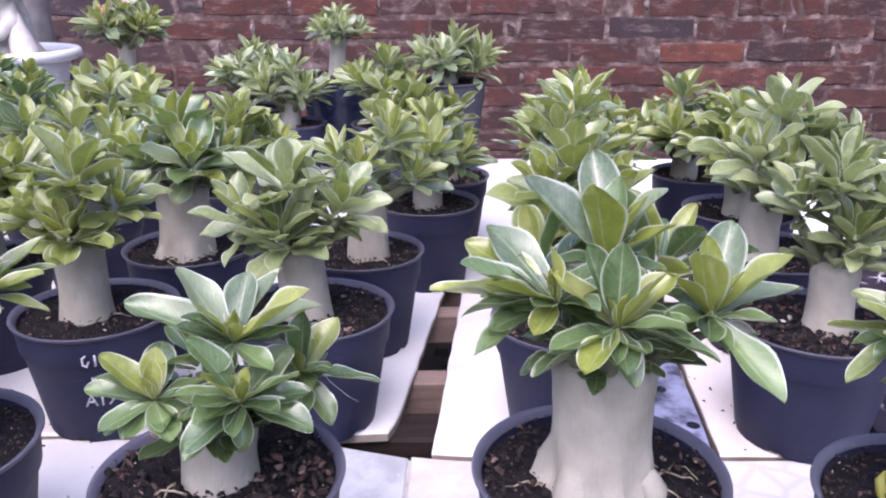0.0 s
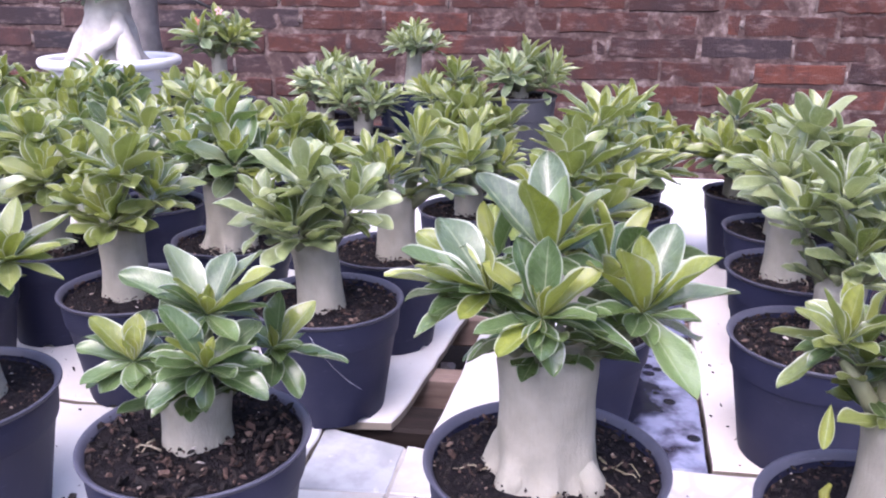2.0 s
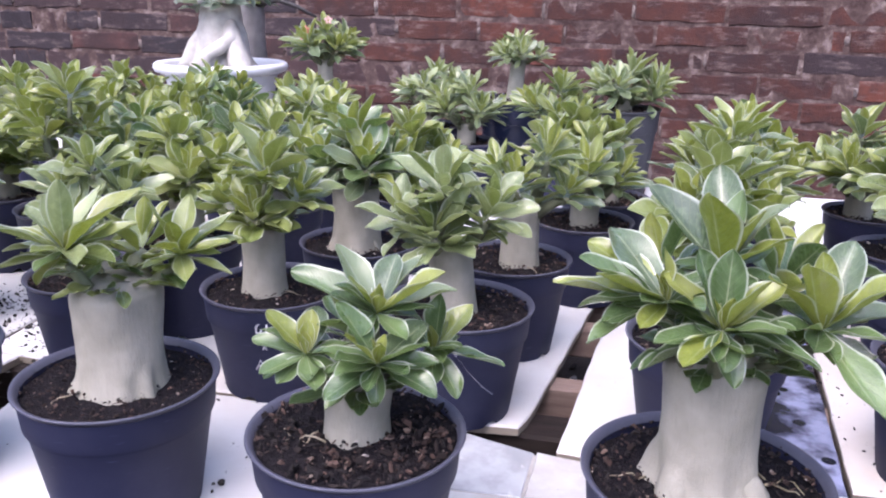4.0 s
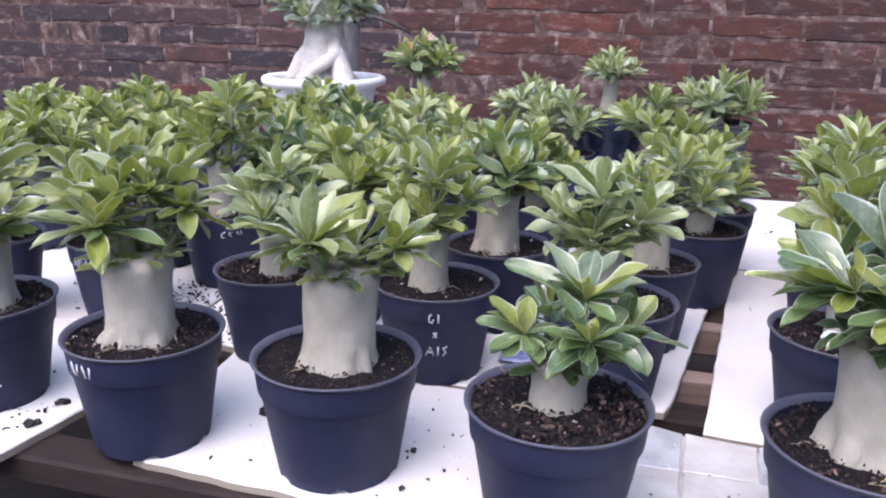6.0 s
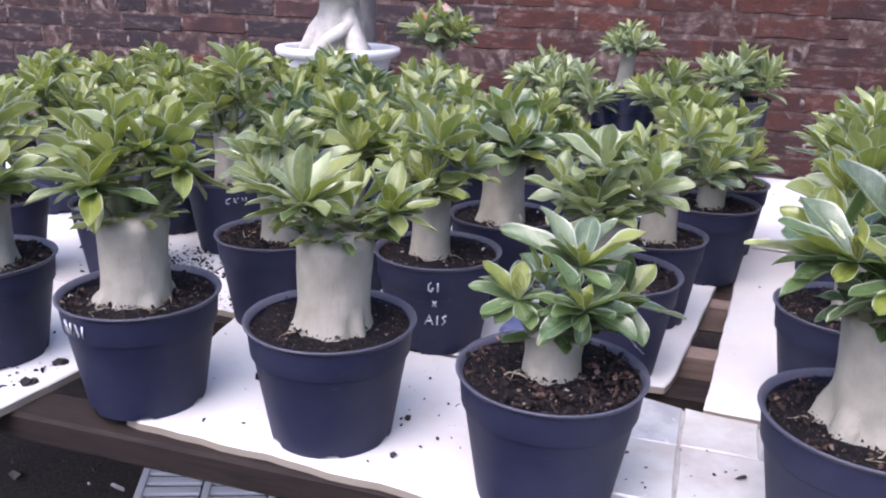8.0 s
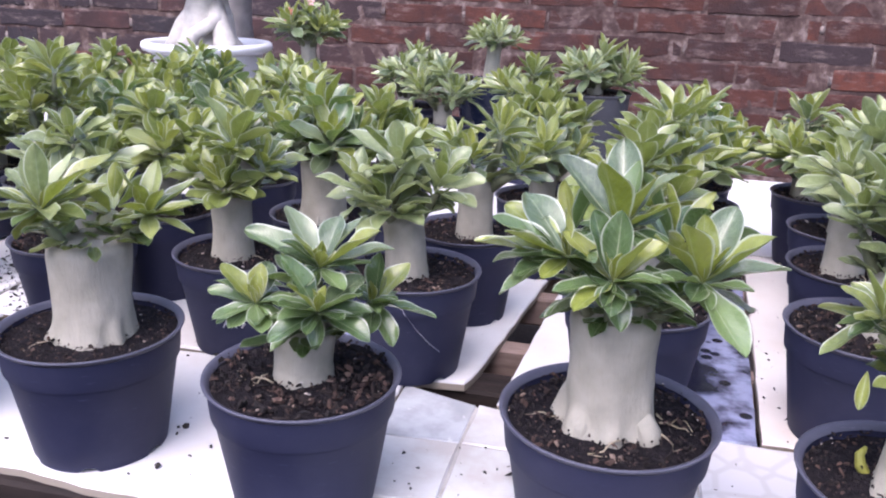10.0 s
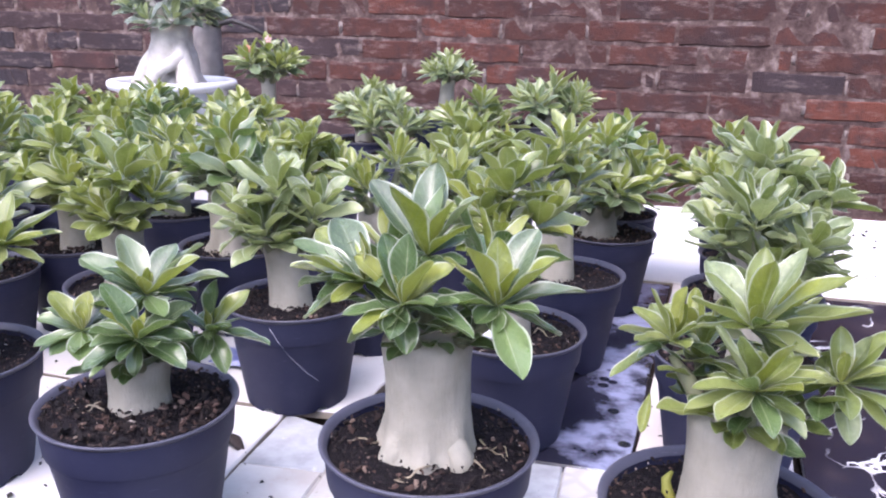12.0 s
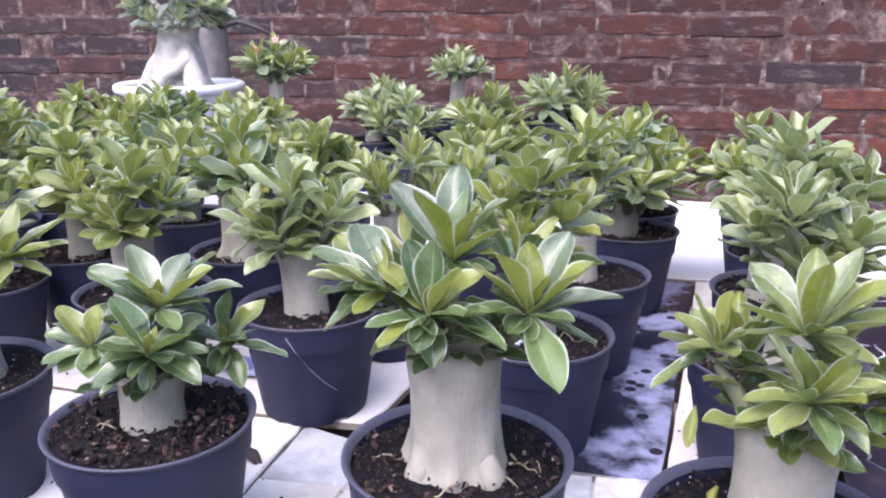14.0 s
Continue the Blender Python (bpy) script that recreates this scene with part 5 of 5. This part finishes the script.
old_plant(-0.860, 1.648)
BARK_GREY = bark_material("dusty_grey_bark", (0.17, 0.155, 0.15), (0.115, 0.105, 0.105), (0.12, 0.115, 0.10))
grey = potted(-0.905, 1.885, (0, 0, 0.050, 0.036, 0.330, 0.006, 0), [(-0.88, 1.87, 0.352, 0.042, 9), (-0.93, 1.885, 0.36, 0.042, 9), (-0.86, 1.89, 0.345, 0.038, 7)], NARROW, 54, rt=0.085, h=0.140, bark=BARK_GREY, hair=0,
              label="old grey-barked adenium with a bare dark branch, black pot")
part("branch", tube(bmesh.new(), [(0.02, -0.01, 0.325), (0.09, -0.02, 0.338), (0.14, -0.02, 0.322), (0.185, -0.02, 0.300)], [0.007, 0.006, 0.005, 0.003], 9), DRY_BARK, grey, "bare dark branch")

# writing on the pots
GJ = [[(-0.9, 1), (-1.2, 0.8), (-1.2, 0.2), (-0.9, 0), (-0.7, 0.45)], [(-0.2, 1), (-0.2, 0)]]
CROSS = [[(-0.7, 0.8), (-0.3, 0.2)], [(-0.7, 0.2), (-0.3, 0.8)]]
AIS = [[(-1.6, 0), (-1.2, 1), (-0.8, 0)], [(-1.45, 0.4), (-0.95, 0.4)], [(-0.4, 1), (-0.4, 0)], [(0.5, 1), (0.1, 0.8), (0.4, 0.4), (0.1, 0)]]
marks(q1, 0.066, 0.098, GJ, radians(-70), 0.074, 0.009)
marks(q1, 0.066, 0.098, CROSS, radians(-70), 0.055, 0.009)
marks(q1, 0.066, 0.098, AIS, radians(-67), 0.036, 0.010)
marks(p5, 0.0682, 0.100, [[(0, 0), (0, 1), (0.6, 0)], [(0.9, 0), (0.9, 1)], [(1.3, 0), (1.5, 1), (1.9, 0)], [(2.3, 1), (2.3, 0)]], radians(-116), 0.080, 0.010)
marks(arav, 0.060, 0.094, [[(0, 0), (0.3, 1), (0.7, 0)], [(1.0, 0), (1.0, 1), (1.5, 0.7), (1.1, 0.4)], [(2.0, 0), (2.3, 1), (2.6, 0)], [(3, 1), (3.3, 0), (3.6, 1)]], radians(-112), 0.070, 0.009)
marks(ckn, 0.064, 0.100, [[(0.6, 1), (0, 0.7), (0, 0.2), (0.6, 0)], [(1.1, 0), (1.1, 1)], [(1.7, 1), (1.1, 0.5), (1.7, 0)], [(2.2, 0), (2.2, 1), (2.8, 0), (2.8, 1)]], radians(-66), 0.074, 0.009)
marks(one, 0.062, 0.100, [[(-0.3, 0.8), (0, 1), (0, 0)]], radians(-77), 0.050, 0.018)
marks(p6, 0.068, 0.100, [[(0, 1), (0.5, 0.3), (0.2, 0)], [(0.5, 0.3), (0.9, 0.6)], [(0.2, 0), (-0.4, -0.3)]], radians(-50), 0.022, 0.014)

# scraps and a blue shade patch on and below the bench
crate = new("crate_panel")
for k in range(7):
    for side in (0, 1):
        part("slat", box(bmesh.new(), (-0.10 + side * 0.105, -0.085 + k * 0.026, 0), (-0.01 + side * 0.105, -0.067 + k * 0.026, 0.006), 0.001), POT_WHITE, crate, "", False)
for x in (-0.108, -0.006, 0.098):
    part("rib", box(bmesh.new(), (x, -0.095, -0.001), (x + 0.012, 0.105, 0.008), 0.001), POT_WHITE, crate, "", False)
crate.matrix_world = pose(-0.73, 0.845, GROUND_Z + 0.025, 3, 2, 24)
tagged(crate, "slotted white plastic crate panel lying on the earth", "crate")
# added sheet that stands in for the bluish shaded patch between the pots
bm = bmesh.new()
bmesh.ops.create_grid(bm, x_segments=14, y_segments=10, size=1.0)
for v in bm.verts:
    v.co = Vector((v.co.x * 0.030, v.co.y * 0.022, 0.005 + 0.004 * noise.noise((v.co.x * 2.2, v.co.y * 2.2, 3))))
bmesh.ops.solidify(bm, geom=bm.faces[:], thickness=0.0012)
scrap = new("shade_sheet", mesh_of("shade_sheet", bm, BLUE_SHADE))
scrap.location = (-0.190, 0.668, 0.002)
tagged(scrap, "thin blue sheet for a shaded wet patch on white board", "scrap")

bm = bmesh.new()
bmesh.ops.create_icosphere(bm, subdivisions=3, radius=1.0)
for v in bm.verts:
    v.co = Vector((v.co.x * 0.008, v.co.y * 0.007, v.co.z * 0.006)) + 0.0018 * noise.noise_vector(v.co * 1.7)
stone = new("pebble", mesh_of("pebble", bm, POT_WHITE))
stone.location = (0.089, 0.585, 0.0965)
tagged(stone, "rough white pebble lying on dark potting soil", "stone")

# a fallen dry leaf, a thread and a hanging yellow leaf
DRY, nt_, b_ = material("dry_leaf", 0.85, 0.2)
nt_.links.new(ramp(nt_, noise_of(nt_, coords(nt_), 120, 4), [(0.3, (0.02, 0.016, 0.016)), (0.7, (0.07, 0.055, 0.05))]), b_.inputs["Base Color"])
dry = new("dry_leaf", leaf_mesh(1, 0.42, 0.9, 0.8, 0.1, DRY, 900))
dry.matrix_world = pose(-0.126, 0.512, 0.004, 8, 20, -122) @ Matrix.Diagonal((0.026, 0.026, 0.026, 1))
tagged(dry, "curled dark dry leaf lying on the tiles", "leaf")
thread = tube(bmesh.new(), [(r * math.cos(radians(a)), r * math.sin(radians(a)), z) for a, r, z in ((-86, 0.0655, 0.092), (-80, 0.0625, 0.078), (-70, 0.0605, 0.062), (-57, 0.0585, 0.046), (-46, 0.0566, 0.036))], [0.00025] * 5, 5)
part("thread", thread, CHALK, q2, "pale fibre stuck to the pot")
yl = new("leaf", BROAD["new"][0])
yl.parent = front_right
yl.matrix_basis = pose(-0.043, -0.012, 0.168, -68, 0, 160) @ Matrix.Diagonal((0.017, 0.022, 0.02, 1))
tagged(yl, "yellowing leaf hanging by a twig")

plant_wall()
